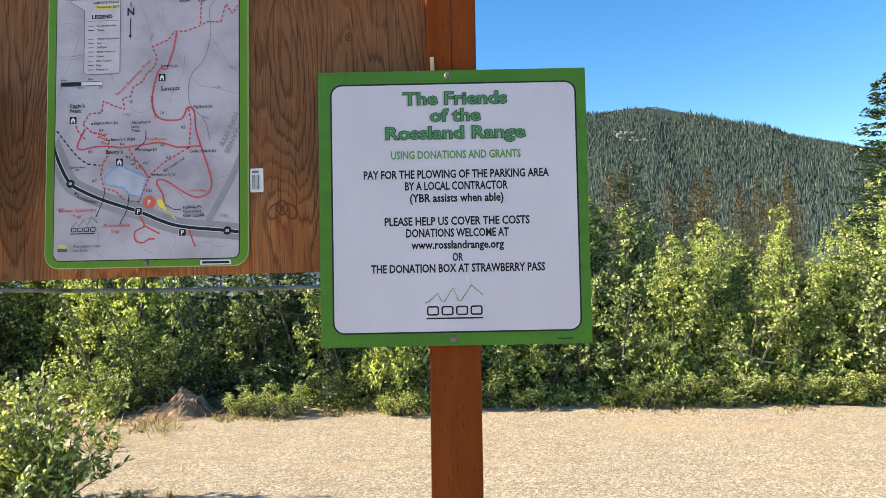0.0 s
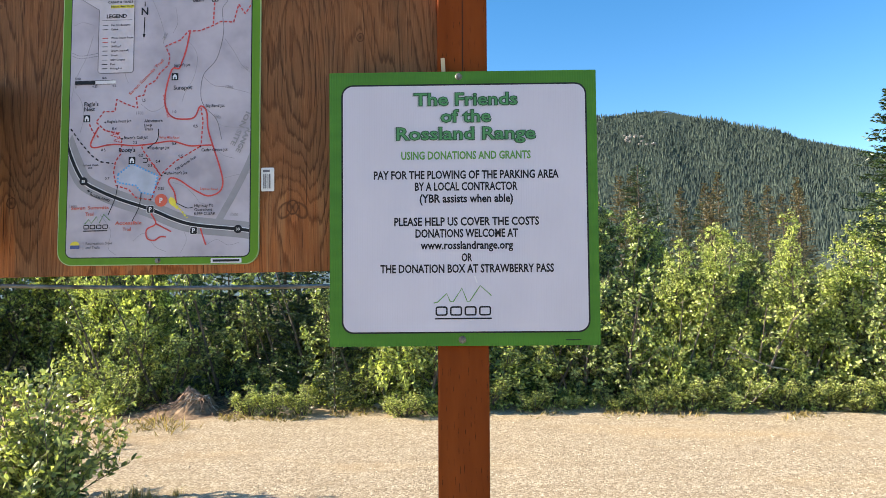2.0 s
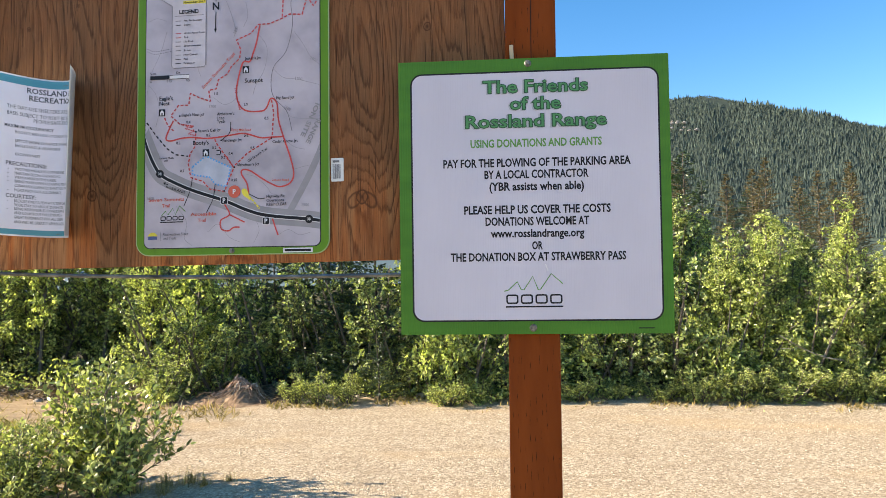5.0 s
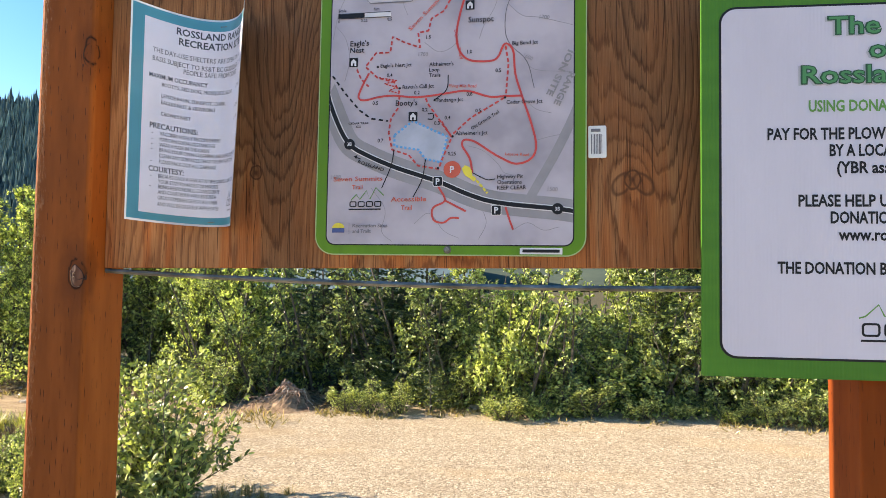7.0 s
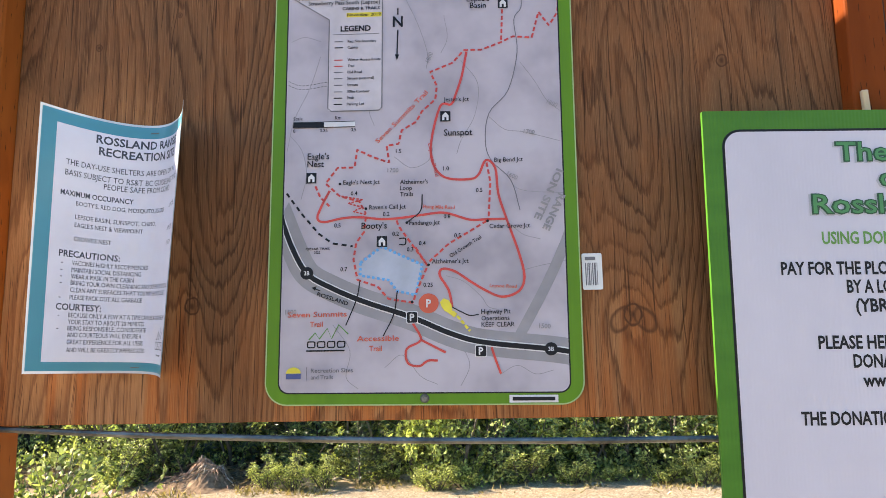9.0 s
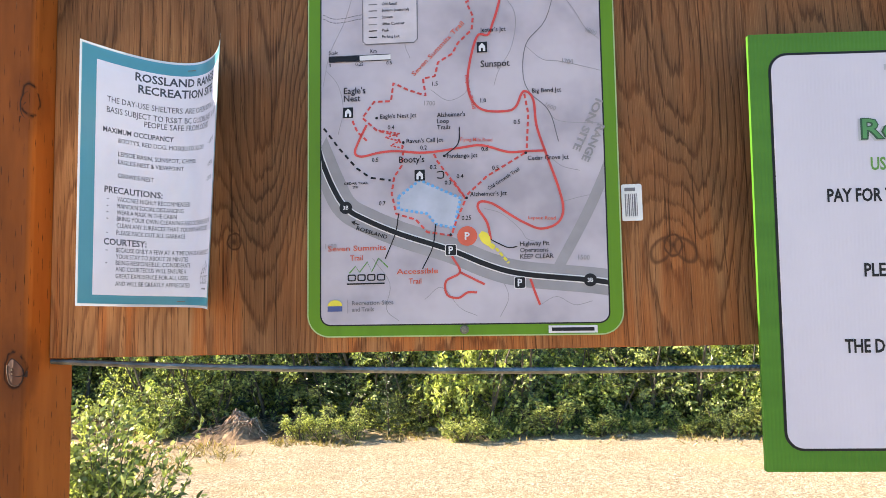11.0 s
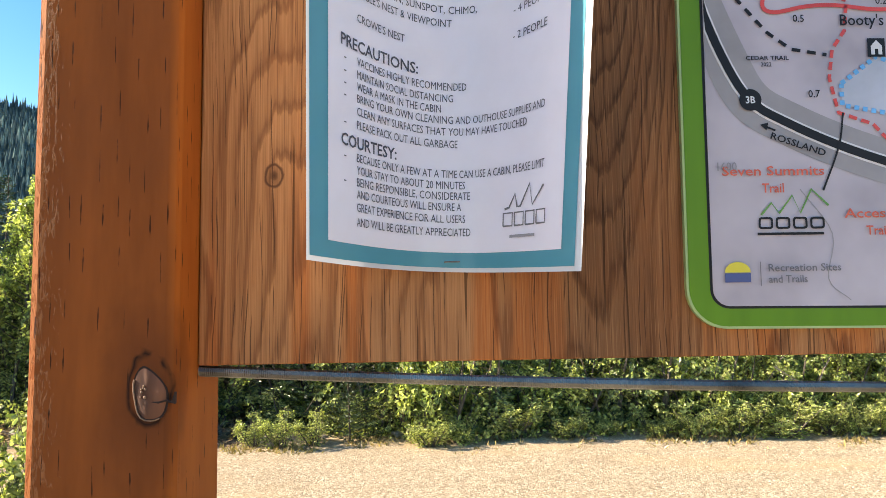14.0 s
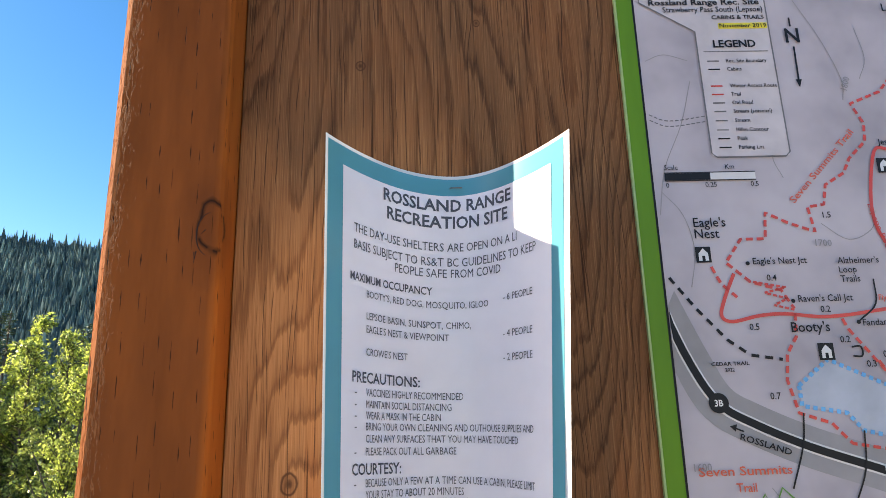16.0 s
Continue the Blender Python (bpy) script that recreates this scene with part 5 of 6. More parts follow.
def belt():
    """The thicket along the far side of the lot."""
    rng = np.random.default_rng(5)
    shrubs = [
        broadleaf("alder_shrub", "bushy green alder shrub at the gravel's edge", 2.1, 0.95, 7, 60, 2700, 0.064, LEAF_DARK, BARK, 21, 0.0),
        broadleaf("willow_shrub", "bright yellow-green willow shrub at the gravel's edge", 1.7, 0.9, 8, 60, 2700, 0.063, LEAF_BRIGHT, BARK, 22, 0.0),
        broadleaf("alder_shrub", "bushy green alder shrub at the gravel's edge", 2.5, 1.05, 6, 60, 2900, 0.064, LEAF_DARK, BARK, 23, 0.02),
        broadleaf("willow_shrub", "bright yellow-green willow shrub at the gravel's edge", 1.2, 0.75, 9, 50, 2100, 0.058, LEAF_MIX, BARK, 24, 0.0),
    ]
    saplings = [
        broadleaf("cottonwood_sapling", "slender leafy cottonwood sapling in the thicket", 3.6, 1.0, 1, 56, 4200, 0.065, LEAF_BRIGHT, BARK, 31, 0.08, rise=0.2),
        broadleaf("cottonwood_sapling", "slender leafy cottonwood sapling in the thicket", 4.2, 1.05, 1, 60, 4700, 0.066, LEAF_BRIGHT, BARK, 32, 0.10, rise=0.2),
        broadleaf("birch_sapling", "green birch sapling in the thicket", 3.2, 0.95, 1, 50, 3900, 0.063, LEAF_DARK, BARK, 33, 0.1, rise=0.15),
        broadleaf("cottonwood_tree", "young cottonwood with a bare lower stem and bright leaves", 4.2, 1.1, 1, 56, 4200, 0.070, LEAF_BRIGHT, BARK, 34, 0.15, rise=0.16),
        broadleaf("cottonwood_tree", "young cottonwood with a bare lower stem and bright leaves", 3.8, 1.15, 1, 54, 3900, 0.070, LEAF_BRIGHT, BARK, 35, 0.17, rise=0.14),
    ]
    spruces = [
        conifer("young_spruce", "dark green young spruce among the shrubs", 2.9, 1.05, 22, NEEDLE, 41),
        conifer("young_spruce", "dark green young spruce among the shrubs", 4.4, 1.2, 30, NEEDLE, 42),
        conifer("young_spruce", "tall young spruce with open spreading boughs", 4.4, 1.15, 52, NEEDLE, 44),
        conifer("browned_spruce", "thin brown-needled spruce behind the thicket", 5.0, 1.0, 36, NEEDLE_RED, 43, 0.12),
    ]
    used = set()

    def put(kind, x, y, scale, rz, flat=1.0, wide=1.0):
        y -= bulge(x) if y < 10.3 else 0.0
        m = pose(x, y, shoulder(x, y) - 0.02, 0, 0, (rz - 180.0) * 0.25) @ Matrix.Diagonal((scale * wide, scale, scale * flat, 1.0))
        if kind in used:
            ob = copy_thing(kind, Matrix())
        else:
            ob = kind
            used.add(kind)
        ob.matrix_basis = m

    def edge(x):
        return 8.95 - 0.035 * min(x, 0.0) + (0.08 if x > 0.8 else 0.22) * math.sin(x * 1.7 + 0.6) + (0.1 if x > 0.8 else 0) + (0.25 if x < -5 else 0) + (0.35 if -4.2 < x < -1.0 else 0)

    def shady(x):
        return -4.7 < x < -1.35 or 1.35 < x < 2.65

    def open_wood(x):
        return x < -4.9

    # low front rank, uneven in height and spacing
    x = -12.0
    while x < 8.5:
        swell = 0.5 + 0.5 * math.sin(x * 2.9 + 1.3 * math.sin(x * 1.1))
        if not (-4.4 < x < -2.9) and not (open_wood(x) and swell < 0.93):
            put(shrubs[int(rng.choice([0, 3])) if shady(x) else int(rng.choice([1, 3, 3]))], x, edge(x) - 0.05 + rng.uniform(0.0, 0.2) + (0.4 if open_wood(x) else 0), rng.uniform(0.30, 0.46) + 0.14 * swell, rng.uniform(0, 360), rng.uniform(0.6, 1.0), rng.uniform(0.9, 1.7))
        x += rng.uniform(0.3, 0.75)
    # main rank of shrubs; among the young trees it stands farther back, in their shade
    x = -12.0
    while x < 7.8:
        back = rng.uniform(1.7, 2.4) if open_wood(x) else rng.uniform(0.45, 0.66)
        put(shrubs[int(rng.choice([0, 2])) if shady(x) or open_wood(x) else int(rng.choice([1, 1, 1, 2]))], x, edge(x) + back, rng.uniform(0.8, 1.08), rng.uniform(0, 360), rng.uniform(0.8, 1.15), rng.uniform(0.95, 1.15))
        x += rng.uniform(0.42, 0.66)
    # taller ranks behind
    x = -12.0
    while x < 7.8:
        if x < 2.7 or rng.uniform() < 0.5:
            put(shrubs[int(rng.choice([0, 2])) if shady(x) or open_wood(x) else int(rng.choice([0, 1, 1]))], x, edge(x) + rng.uniform(1.2, 1.8) + (1.4 if open_wood(x) else 0), rng.uniform(1.05, 1.3), rng.uniform(0, 360))
        x += rng.uniform(0.6, 0.95)
    for back, gap in ((0.75, 0.58), (1.5, 0.6), (2.3, 0.62)):
        x = -11.5
        while x < 7.6:
            if open_wood(x):
                tall, wide, kind = rng.uniform(0.76, 1.0), rng.uniform(0.8, 1.05), int(rng.choice([3, 3, 4, 4, 2]))
            elif shady(x):
                tall, wide, kind = rng.uniform(0.74, 0.98), rng.uniform(0.95, 1.2), 2
            else:
                tall, wide, kind = rng.uniform(0.56, 0.76) if x > 4.6 else rng.uniform(0.54, 0.74), rng.uniform(0.95, 1.2), int(rng.choice([0, 1, 1, 2]))
            if not (shady(x) and back < 1) and not (-4.8 < x < 0.9 and back > 1) and not (-4.8 < x < 0.9 and rng.uniform() < 0.4):
                put(saplings[kind], x, edge(x) + back + rng.uniform(-0.25, 0.35) + (0.15 if open_wood(x) else 0), tall, rng.uniform(0, 360), rng.uniform(0.9, 1.05), wide)
            x += rng.uniform(0.75, 1.25) * gap * (1.3 if open_wood(x) else 1.0)
    for x, y, s in ((3.15, 9.25, 0.5), (3.55, 9.2, 0.45), (3.95, 9.25, 0.5), (4.35, 9.2, 0.46), (4.75, 9.2, 0.5), (5.2, 9.2, 0.5), (-2.85, 8.8, 0.40), (-2.5, 8.7, 0.48), (-2.15, 8.82, 0.42)):
        put(shrubs[3], x, y, s, rng.uniform(0, 360), rng.uniform(0.8, 1.1), rng.uniform(1.0, 1.4))
    for x, y, s in ((3.35, 9.9, 0.60), (3.8, 10.3, 0.68), (4.2, 9.9, 0.62), (3.0, 10.6, 0.66), (4.9, 9.9, 0.62), (5.5, 10.0, 0.66)):
        put(saplings[int(s * 100) % 2], x, y, s, rng.uniform(0, 360))
    for x, y, s in ((1.3, 10.9, 0.92), (1.75, 10.3, 0.86), (1.95, 11.1, 1.02), (2.4, 10.7, 0.95), (2.75, 11.2, 1.0), (3.2, 11.1, 0.92)):
        put(saplings[2], x, y, s, rng.uniform(0, 360), 1.0, rng.uniform(0.9, 1.15))
    for x, y, s, kind in ((2.1, 12.6, 0.84, 1), (3.4, 13.4, 0.9, 1), (-1.95, 9.9, 0.95, 0), (-3.0, 10.9, 0.8, 1), (-2.5, 10.0, 0.85, 0), (-3.6, 10.2, 0.8, 0), (-1.75, 8.98, 0.34, 0), (1.2, 9.9, 0.75, 0), (5.3, 24.0, 1.10, 3), (6.3, 25.5, 1.12, 3), (7.6, 24.5, 1.02, 3), (9.0, 26.0, 1.1, 3), (10.2, 25.0, 1.0, 3), (8.3, 23.5, 0.95, 3), (11.2, 24.5, 0.96, 3), (12.3, 25.6, 1.04, 3), (4.6, 25.0, 1.0, 1), (6.9, 27.0, 1.0, 1), (9.6, 27.5, 1.0, 1), (6.48, 10.3, 1.03, 2), (9.0, 38.0, 1.6, 3), (11.5, 42.0, 1.7, 1), (13.5, 40.0, 1.5, 1), (16.0, 44.0, 1.8, 3), (19.0, 46.0, 1.6, 1), (21.0, 44.0, 1.7, 3), (7.5, 46.0, 1.9, 1), (5.0, 36.0, 1.3, 1), (10.4, 33.0, 1.2, 1), (14.8, 34.0, 1.3, 3), (-22.0, 34.0, 1.9, 1), (-26.0, 36.0, 2.0, 1), (-19.0, 36.0, 1.8, 1)):
        put(spruces[kind], x, y, s, rng.uniform(0, 360))


def undergrowth():
    """Low mixed leaves that close the thicket's foot."""
    rng = np.random.default_rng(61)
    n = 34000
    x = rng.uniform(-12, 8.5, n)
    back = rng.uniform(-0.15, 1.3, n)
    y = 8.95 + np.where(x > 0.8, 0.08, 0.22) * np.sin(x * 1.7 + 0.6) + np.where(x > 0.8, 0.1, 0) + np.where(x < -5, 0.25, 0) + np.where((x > -4.2) & (x < -1.0), 0.35, 0) + back - bulge(x)
    top = np.array([0.42 + 0.9 * noise.noise(Vector((a * 1.3, b * 2.0, 4.0))) + 0.3 * noise.noise(Vector((a * 5.0, b * 5.0, 7.0))) for a, b in zip(x, y)]) * np.clip(0.25 + back, 0.2, 1.0)
    keep = (top > 0.08) & ~((x > -4.5) & (x < -2.9) & (back < 0.4)) & ~((x < -4.9) & ((rng.uniform(size=n) < 0.35) | (back < 0.3)))
    x, y, top = x[keep], y[keep], top[keep]
    z = rng.uniform(0.1, 1.0, len(x)) ** 0.7 * top
    centres = np.array([(a, b, shoulder(a, b) + c) for a, b, c in zip(x, y, z)])
    ways = rng.normal(size=(len(x), 3)) * 0.8 + (0, -0.2, 0.35)
    ob = leaf_mesh("undergrowth", centres, ways, 0.060, 0.036, rng, LEAF_MIX, None, face=SUNWARD)
    return tagged(ob, "low green leafy undergrowth at the thicket's foot", "undergrowth", kind="stuff")


def willow_bush():
    """Upright leafy shoots from one foot, with leaves along every shoot."""
    rng = np.random.default_rng(51)
    bush = root("willow_bush", Matrix(), "low leafy willow bush with upright sprays on the gravel", "shrub", "bushes on the lot")
    bm = bmesh.new()
    centres, ways = [], []
    for k in range(48):
        a, lean = rng.uniform(0, 6.28), rng.uniform(0.02, 0.8) if k < 32 else rng.uniform(0.9, 2.4)
        length = rng.uniform(0.5, 1.05) * (1.2 - 0.25 * lean)
        foot = (0.10 * rng.normal(), 0.10 * rng.normal(), -0.05)
        shoot = np.array(bent(rng, foot, (lean * math.cos(a), lean * math.sin(a), 1.0), length, 7, 0.10, 0.06))
        tube([Vector(q) for q in shoot], 0.0055, 4, 0.3, bm)
        shoots = [(shoot, 38)]
        for _ in range(4):
            q, b = int(rng.integers(2, 6)), rng.uniform(0, 6.28)
            side = np.array(bent(rng, shoot[q], (0.8 * math.cos(b), 0.8 * math.sin(b), 0.8), rng.uniform(0.15, 0.34), 4, 0.1, 0.1))
            tube([Vector(w) for w in side], 0.003, 3, 0.4, bm)
            shoots.append((side, 15))
        for line, count in shoots:
            t = rng.uniform(0.12, 1.0, count) * (len(line) - 1) * 0.999
            i = t.astype(int)
            p = line[i] + (line[i + 1] - line[i]) * (t - i)[:, None]
            along = line[i + 1] - line[i]
            along /= np.linalg.norm(along, axis=1, keepdims=True)
            out = rng.normal(size=(count, 3))
            centres.append(p)
            ways.append(along * 0.55 + out * 0.55)
    part("trunk", bm, BARK, bush)
    leaf_mesh("crown", np.concatenate(centres), np.concatenate(ways), 0.056, 0.029, rng, LEAF_BUSH, bush, True, SUNWARD)
    return bush


belt()
undergrowth()
near = willow_bush()
near.matrix_basis = pose(-3.06, 5.0, 0, 0, 0, 20) @ Matrix.Scale(1.06, 4)
for spot in ((-4.6, 6.4, 0.3, 140), (-5.7, 5.5, 0.85, 10), (-5.3, 5.0, 0.6, 100), (-6.2, 5.9, 0.7, 250), (-3.55, 4.75, 0.62, 200), (-3.95, 4.8, 0.5, 60), (-4.4, 5.1, 0.42, 160), (-5.0, 5.9, 0.3, 300)):
    copy_thing(near, Matrix()).matrix_basis = pose(spot[0], spot[1], 0, 0, 0, (spot[3] - 150) * 0.35) @ Matrix.Scale(spot[2], 4)


def edge_weeds():
    """Dry grass and weeds where the gravel ends, and a little on the lot."""
    rng = np.random.default_rng(77)
    n = 9000
    x = rng.uniform(-13, 10, n)
    line = 8.9 + 0.25 * np.sin(x * 0.9 + 1) + np.where(x > 3, 0.3, 0) + np.where(x < -5, 0.2, 0) - bulge(x)
    y = line + rng.normal(0.0, 0.22, n) + 0.15 * np.sin(x * 3.1)
    stray = rng.uniform(size=n) < 0.3
    x[stray] = rng.uniform(-6.8, -3.3, stray.sum())
    y[stray] = rng.uniform(4.4, 8.6, stray.sum())
    keep = np.array([noise.noise(Vector((a * 1.7, b * 1.7, 9.0))) > 0.05 for a, b in zip(x, y)])
    x, y, stray = x[keep], y[keep], stray[keep]
    foot = np.array([(a, b, shoulder(a, b) - 0.01) for a, b in zip(x, y)])
    way = np.stack([rng.normal(0, 0.9, len(x)), rng.normal(0, 0.9, len(x)), np.ones(len(x))], -1)
    ob = leaf_mesh("edge_weeds", foot, way, np.where(stray, 0.15, 0.08), np.where(stray, 0.011, 0.02), rng, LEAF_WEED, None)
    return tagged(ob, "dry yellow-green weeds along the gravel's edge", "weeds", kind="stuff")


edge_weeds()


def grass_tuft(name, label, material, blades, height, width, splay, seed):
    """A tuft of arching blades from one foot."""
    rng = np.random.default_rng(seed)
    verts, faces = [], []
    for _ in range(blades):
        a, lean, r = rng.uniform(0, 6.28), abs(rng.normal()) * splay, abs(rng.normal()) * height * 0.22
        way = np.array((math.cos(a), math.sin(a)))
        across = np.array((-way[1], way[0], 0.0)) * width * rng.uniform(0.6, 1.2) * 0.5
        tall = height * rng.uniform(0.45, 1.1)
        foot = np.array((*(rng.normal(size=2) * r), -0.02))
        for k, t in enumerate((0.0, 0.4, 0.75, 1.0)):
            p = foot + (*(way * lean * tall * t * (0.4 + 0.9 * t)), tall * t * (1 - 0.3 * lean * t))
            verts += [tuple(p - across * (1 - t * 0.9)), tuple(p + across * (1 - t * 0.9))]
        b = len(verts) - 8
        faces += [(b + k, b + k + 1, b + k + 3, b + k + 2) for k in (0, 2, 4)]
    return tagged(raw(name, verts, faces, material), label, "grass", group="tufts on the lot")


TUFTS = (
    (grass_tuft("grass_tuft", "yellow-green grass tuft growing on bare soil", LEAF_GRASS, 260, 0.24, 0.013, 0.75, 81),
     ((-5.64, 6.75, 1.0), (-5.9, 6.98, 1.1), (-5.38, 6.95, 0.8), (-6.2, 6.9, 1.15), (-6.0, 6.5, 1.0), (-6.55, 6.6, 1.2), (-4.72, 5.25, 0.9), (-4.38, 5.5, 0.7), (-6.05, 7.4, 0.7), (-5.1, 7.3, 0.55), (-6.9, 7.2, 1.0), (-4.9, 5.6, 0.8))),
    (grass_tuft("dry_weed_clump", "withered brown weed clump on bare soil", LEAF_DEAD, 260, 0.22, 0.020, 0.8, 82),
     ((-5.25, 6.3, 1.1), (-5.55, 6.42, 1.0), (-5.0, 6.45, 0.7), (-6.35, 7.15, 0.9), (-6.0, 6.2, 0.9), (-4.55, 4.95, 0.7))),
    (grass_tuft("dry_grass_tuft", "dry straw-coloured grass tuft beside the willow bush", LEAF_WEED, 130, 0.15, 0.008, 0.8, 83),
     ((-2.68, 5.2, 1.0), (-2.52, 5.3, 0.9), (-2.38, 5.24, 0.75), (-2.85, 5.05, 1.0), (-2.6, 5.02, 0.8), (-2.22, 5.36, 0.55), (-4.0, 6.1, 0.7), (-3.75, 5.7, 0.8), (-4.25, 6.9, 0.6), (-2.9, 8.62, 0.5), (-1.0, 8.8, 0.45))),
)
for first, spots in TUFTS:
    for k, (x, y, size) in enumerate(spots):
        ob = first if k == 0 else copy_thing(first, Matrix())
        ob.matrix_basis = pose(x, y, shoulder(x, y), 0, 0, k * 77.0) @ Matrix.Scale(size, 4)


def leaf_litter():
    """Fallen leaves, bark and broken twigs on the dark floor of the open wood."""
    rng = np.random.default_rng(87)
    n = 5200
    x = rng.uniform(-12.0, -3.0, n)
    y = 9.0 + np.where(x < -5, 0.12, 0.0) + 0.16 * np.sin(x * 2.3) + 1.5 * rng.beta(1.0, 1.6, n)
    foot = np.array([(a, b, shoulder(a, b) + c) for a, b, c in zip(x, y, rng.uniform(0.004, 0.07, n))])
    way = np.stack([rng.normal(size=n), rng.normal(size=n) * 0.7, rng.normal(size=n) * 0.22], -1)
    twig = rng.uniform(size=n) < 0.35
    ob = leaf_mesh("leaf_litter", foot, way, np.where(twig, 0.26, 0.075), np.where(twig, 0.012, 0.05), rng, LEAF_DEAD, None)
    return tagged(ob, "dark fallen leaves and broken twigs under the trees", "leaf litter", kind="stuff")


leaf_litter()


# ---- small things on the lot ----
def lumpy(name, x, y, size, seed, material, label, category, group="", sink=0.3):
    bm = bmesh.new()
    bmesh.ops.create_icosphere(bm, subdivisions=3, radius=1.0)
    shift = Vector((seed * 3.7, seed * 1.3, 0))
    for v in bm.verts:
        r = 1 + 0.35 * noise.noise(v.co * 1.4 + shift) + 0.12 * noise.noise(v.co * 4.0 + shift)
        v.co = Vector((v.co.x * size[0] * r, v.co.y * size[1] * r, v.co.z * size[2] * r))
    ob = part(name, bm, material)
    ob.matrix_basis = pose(x, y, shoulder(x, y) + size[2] * (1 - sink) * 0.5, 0, 0, seed * 47)
    return tagged(ob, label, category, group)


def earth_mound():
    """A torn root stump, steep on one side, with soil and broken roots spread out from it."""
    heap = root("earth_mound", pose(-3.85, 9.02, 0.02), "low heap of brown earth with a torn root stump", "mound")
    top = 0.30

    def height(x, y):
        fall = max(0.0, 1 - ((x / 1.05) ** 2 + (y / 0.5) ** 2) ** 0.5)
        side = math.exp(-((x - top) / (0.36 if x < top else 0.11)) ** 2) * math.exp(-((y + 0.02) / 0.24) ** 2)
        grain = 1 + 0.45 * noise.noise(Vector((x * 5, y * 5, 0)))
        return 0.215 * (1 - (1 - side) ** 1.5) * grain + 0.09 * fall ** 0.8 * grain + (0.05 * noise.noise(Vector((x * 17, y * 17, 2))) + 0.035 * noise.noise(Vector((x * 31, y * 31, 5)))) * fall - 0.04

    bm = bmesh.new()
    bmesh.ops.create_grid(bm, x_segments=90, y_segments=44, size=1.0)
    for v in bm.verts:
        x, y = v.co.x * 1.05, v.co.y * 0.5
        v.co = Vector((x, y, height(x, y)))
    part("soil", bm, EARTH, heap, "loose brown soil")
    rng = np.random.default_rng(9)
    # torn roots run down from the stump's crown, the longest away from its steep side
    for k in range(46):
        a = rng.uniform(2.2, 5.4) if k < 36 else rng.uniform(-0.6, 0.6)
        reach = rng.uniform(0.22, 0.62) if k < 36 else rng.uniform(0.06, 0.16)
        x, y = top - 0.05 + rng.normal() * 0.10, rng.normal() * 0.07 - 0.03
        line = []
        for q in range(7):
            t = q / 6
            px, py = x + math.cos(a) * reach * t + rng.normal() * 0.012, y + math.sin(a) * reach * 0.6 * t + rng.normal() * 0.010
            line.append((px, py, height(px, py) + 0.012 + rng.uniform(0.0, 0.022)))
        part("root", tube(line, rng.uniform(0.006, 0.013), 5, 0.3), (TORN_ROOT, TORN_ROOT, DEADWOOD)[k % 3], heap)
    for k in range(12):
        a = rng.uniform(0, 6.28)
        x, y = -0.35 + rng.normal() * 0.3, rng.normal() * 0.14 - 0.1
        part("root", tube(bent(rng, (x, y, height(x, y) + 0.01), (math.cos(a), math.sin(a) * 0.6, rng.uniform(-0.1, 0.35)), rng.uniform(0.12, 0.34), 5, 0.2, -0.1), 0.007, 5, 0.35), BARK_DARK if k % 2 else TORN_ROOT, heap)
    return heap


def dead_branch(points, radius, forks, seed, label):
    rng = np.random.default_rng(seed)
    stick = root("dead_branch", Matrix(), label, "branch", "dead branches in the thicket")
    part("limb", tube(smooth3(points), radius, 7, 0.45), DEADWOOD, stick)
    for k, (at, way) in enumerate(forks):
        part("twig", tube(bent(rng, at, way, 0.35, 4, 0.12, 0.02), radius * 0.45, 5, 0.3), DEADWOOD, stick)
    return stick


def smooth3(points, steps=4):
    p = [Vector(q) for q in points]
    p = [2 * p[0] - p[1], *p, 2 * p[-1] - p[-2]]
    out = []
    for a, b, c, d in zip(p, p[1:], p[2:], p[3:]):
        for k in range(steps):
            t = k / steps
            out.append(0.5 * (2 * b + (c - a) * t + (2 * a - 5 * b + 4 * c - d) * t * t + (3 * b - a - 3 * c + d) * t ** 3))
    return [*out, p[-2]]


earth_mound()
dead_branch([(4.8, 10.2, 0.0), (4.29, 9.2, 0.42), (3.90, 8.92, 0.53), (3.63, 8.88, 0.645), (3.34, 8.85, 0.82)], 0.014, [((3.88, 8.92, 0.53), (0.15, 0, 1)), ((3.61, 8.88, 0.655), (-0.6, -0.1, 0.1))], 3, "pale bleached branch leaning in the shrubs")
dead_branch([(0.75, 10.0, -0.02), (0.42, 9.45, 0.46), (0.2, 9.38, 0.70), (0.02, 9.4, 0.98), (-0.03, 9.42, 1.15)], 0.008, [((0.2, 9.38, 0.70), (-0.8, 0, 0.4)), ((0.04, 9.4, 0.95), (-0.9, 0, 0.25))], 4, "thin bare forked branch leaning in the shrubs")
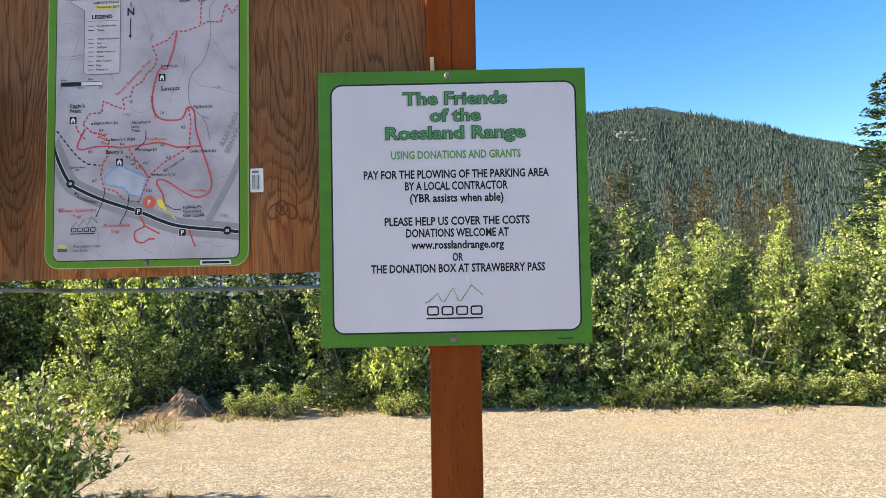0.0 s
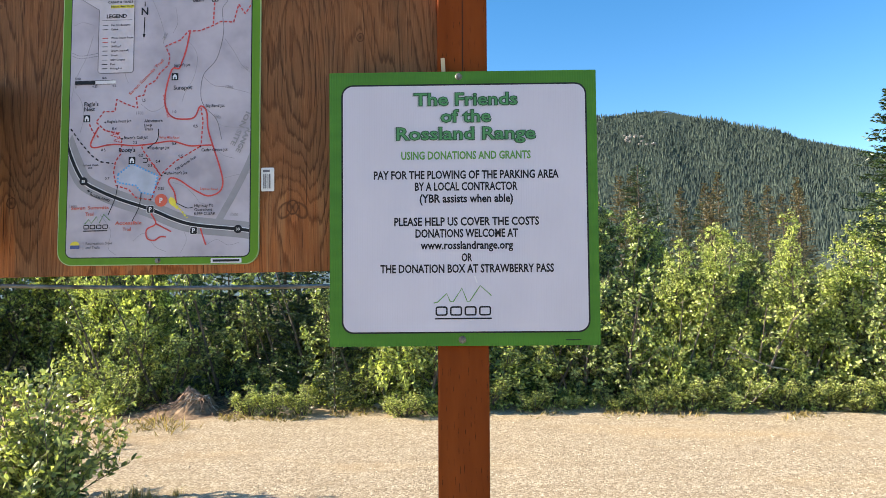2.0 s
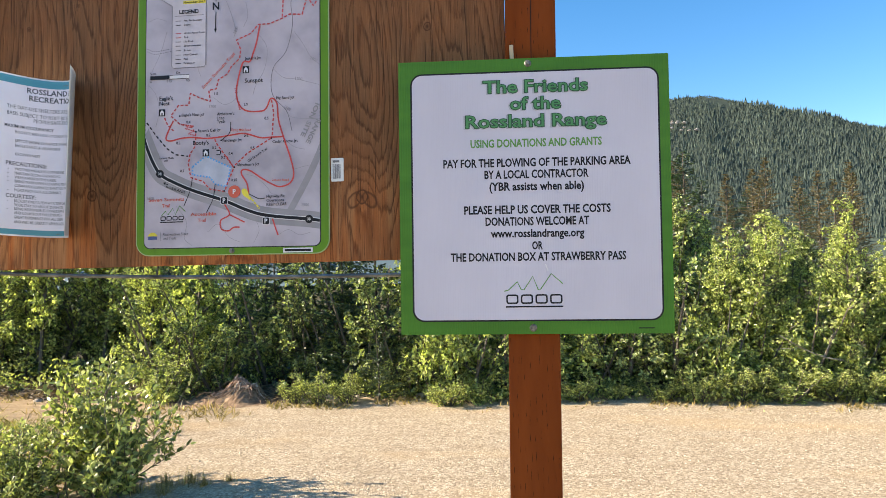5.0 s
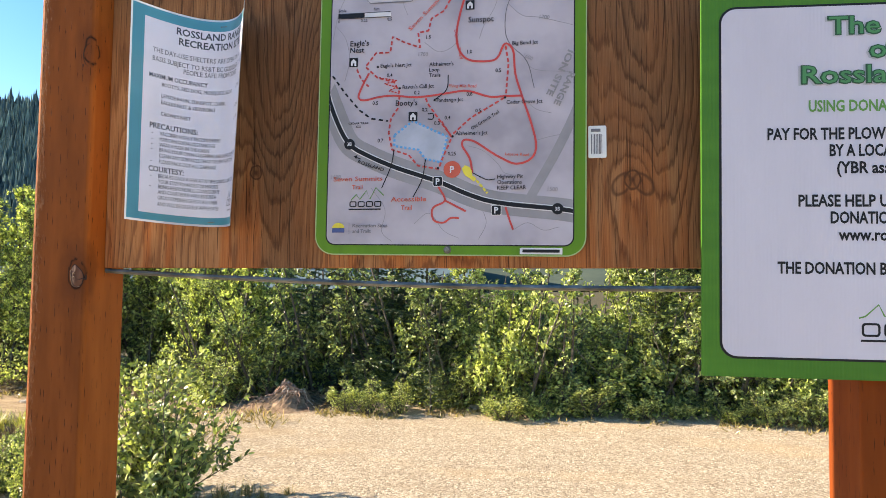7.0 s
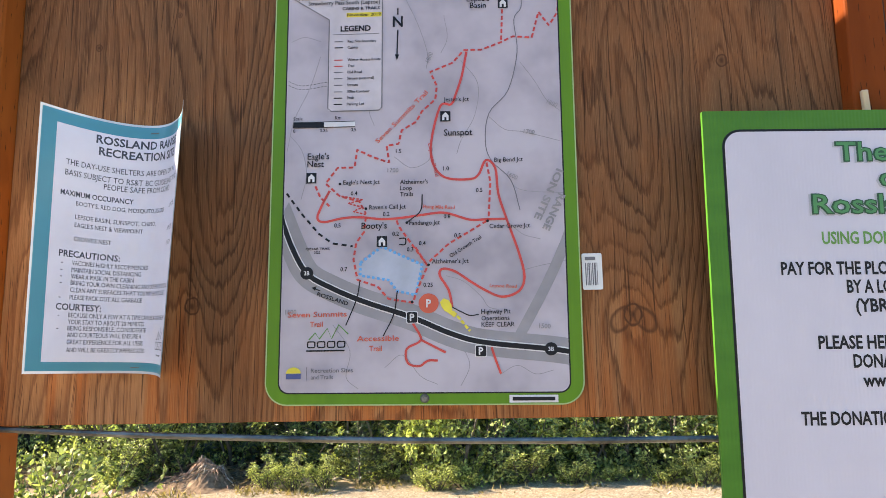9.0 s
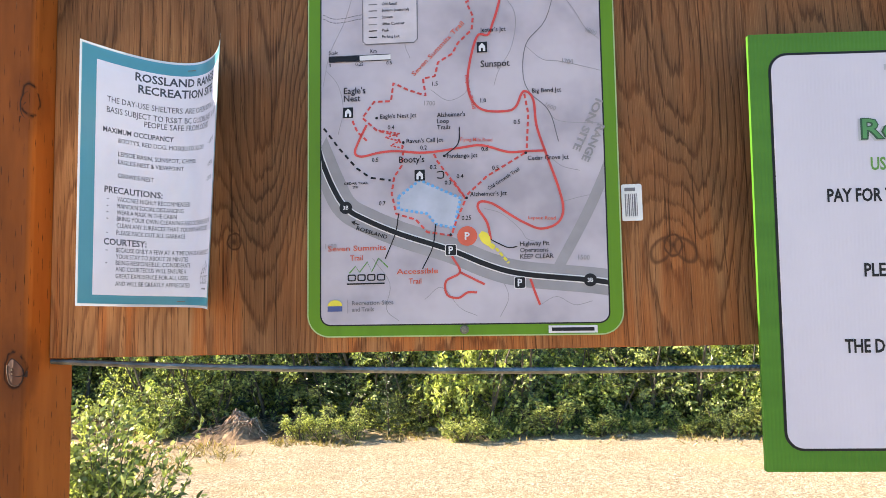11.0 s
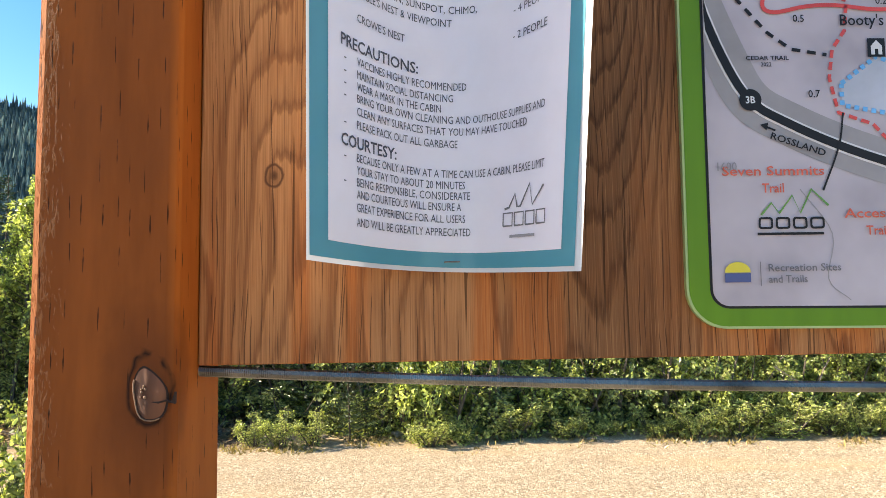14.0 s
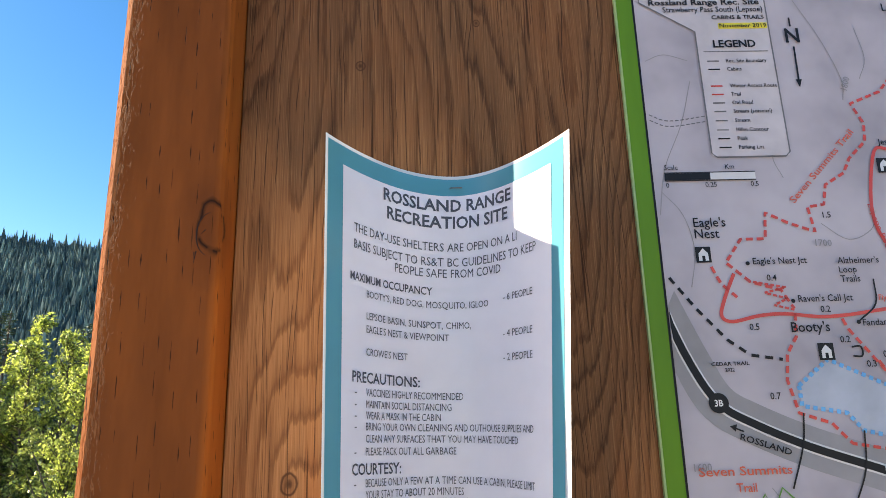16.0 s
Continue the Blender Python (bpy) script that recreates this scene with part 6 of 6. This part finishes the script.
for k, (x, y, w) in enumerate(((-1.21, 9.25, 0.15), (4.75, 9.18, 0.17), (-6.75, 9.05, 0.11), (-6.2, 9.15, 0.08), (-6.0, 9.5, 0.16), (3.0, 9.05, 0.09), (-2.1, 9.2, 0.07), (-7.4, 8.7, 0.10), (5.3, 9.2, 0.10), (-5.35, 9.3, 0.13), (-7.0, 9.3, 0.09), (1.1, 9.0, 0.07))):
    lumpy("rock", x, y - float(bulge(x)), (w * 0.7, w * 0.5, w * 0.26), k + 1, STONE, "pale weathered stone lying at the gravel's edge", "rock", "stones at the edge")


def pebbles():
    rng = np.random.default_rng(15)
    n = 15000
    x = rng.uniform(-6.5, 6.5, n)
    y = 4.4 + 4.9 * rng.beta(1.0, 1.3, n)
    r = 0.005 + 0.013 * rng.beta(1.0, 6.0, n)
    base = np.array([(1, 0, 0), (0, 1, 0), (-1, 0, 0), (0, -1, 0), (0, 0, 0.8), (0, 0, -0.6)], float)
    tri = np.array([(0, 1, 4), (1, 2, 4), (2, 3, 4), (3, 0, 4)])
    spin = rng.uniform(0, 6.28, n)
    c, s = np.cos(spin)[:, None], np.sin(spin)[:, None]
    v = base[None] * rng.uniform(0.55, 1.35, (n, 6, 1)) * r[:, None, None]
    v = np.stack([v[..., 0] * c - v[..., 1] * s, v[..., 0] * s + v[..., 1] * c, v[..., 2]], -1)
    v += np.stack([x, y, [shoulder(a, b) + 0.2 * q for a, b, q in zip(x, y, r)]], -1)[:, None]
    faces = (np.arange(n)[:, None, None] * 6 + tri).reshape(-1, 3)
    m = Nodes("loose_pebble", 0.85, spec=0.25)
    each = m.t.nodes.new("ShaderNodeNewGeometry").outputs["Random Per Island"]
    m.colour(m.ramp(each, (0.0, (0.27, 0.21, 0.14)), (0.5, (0.47, 0.385, 0.26)), (1.0, (0.62, 0.54, 0.40))))
    ob = raw("loose_pebbles", v.reshape(-1, 3).tolist(), faces.tolist(), m.mat)
    return tagged(ob, "loose pale pebbles scattered over the gravel", "pebbles", kind="stuff")


pebbles()
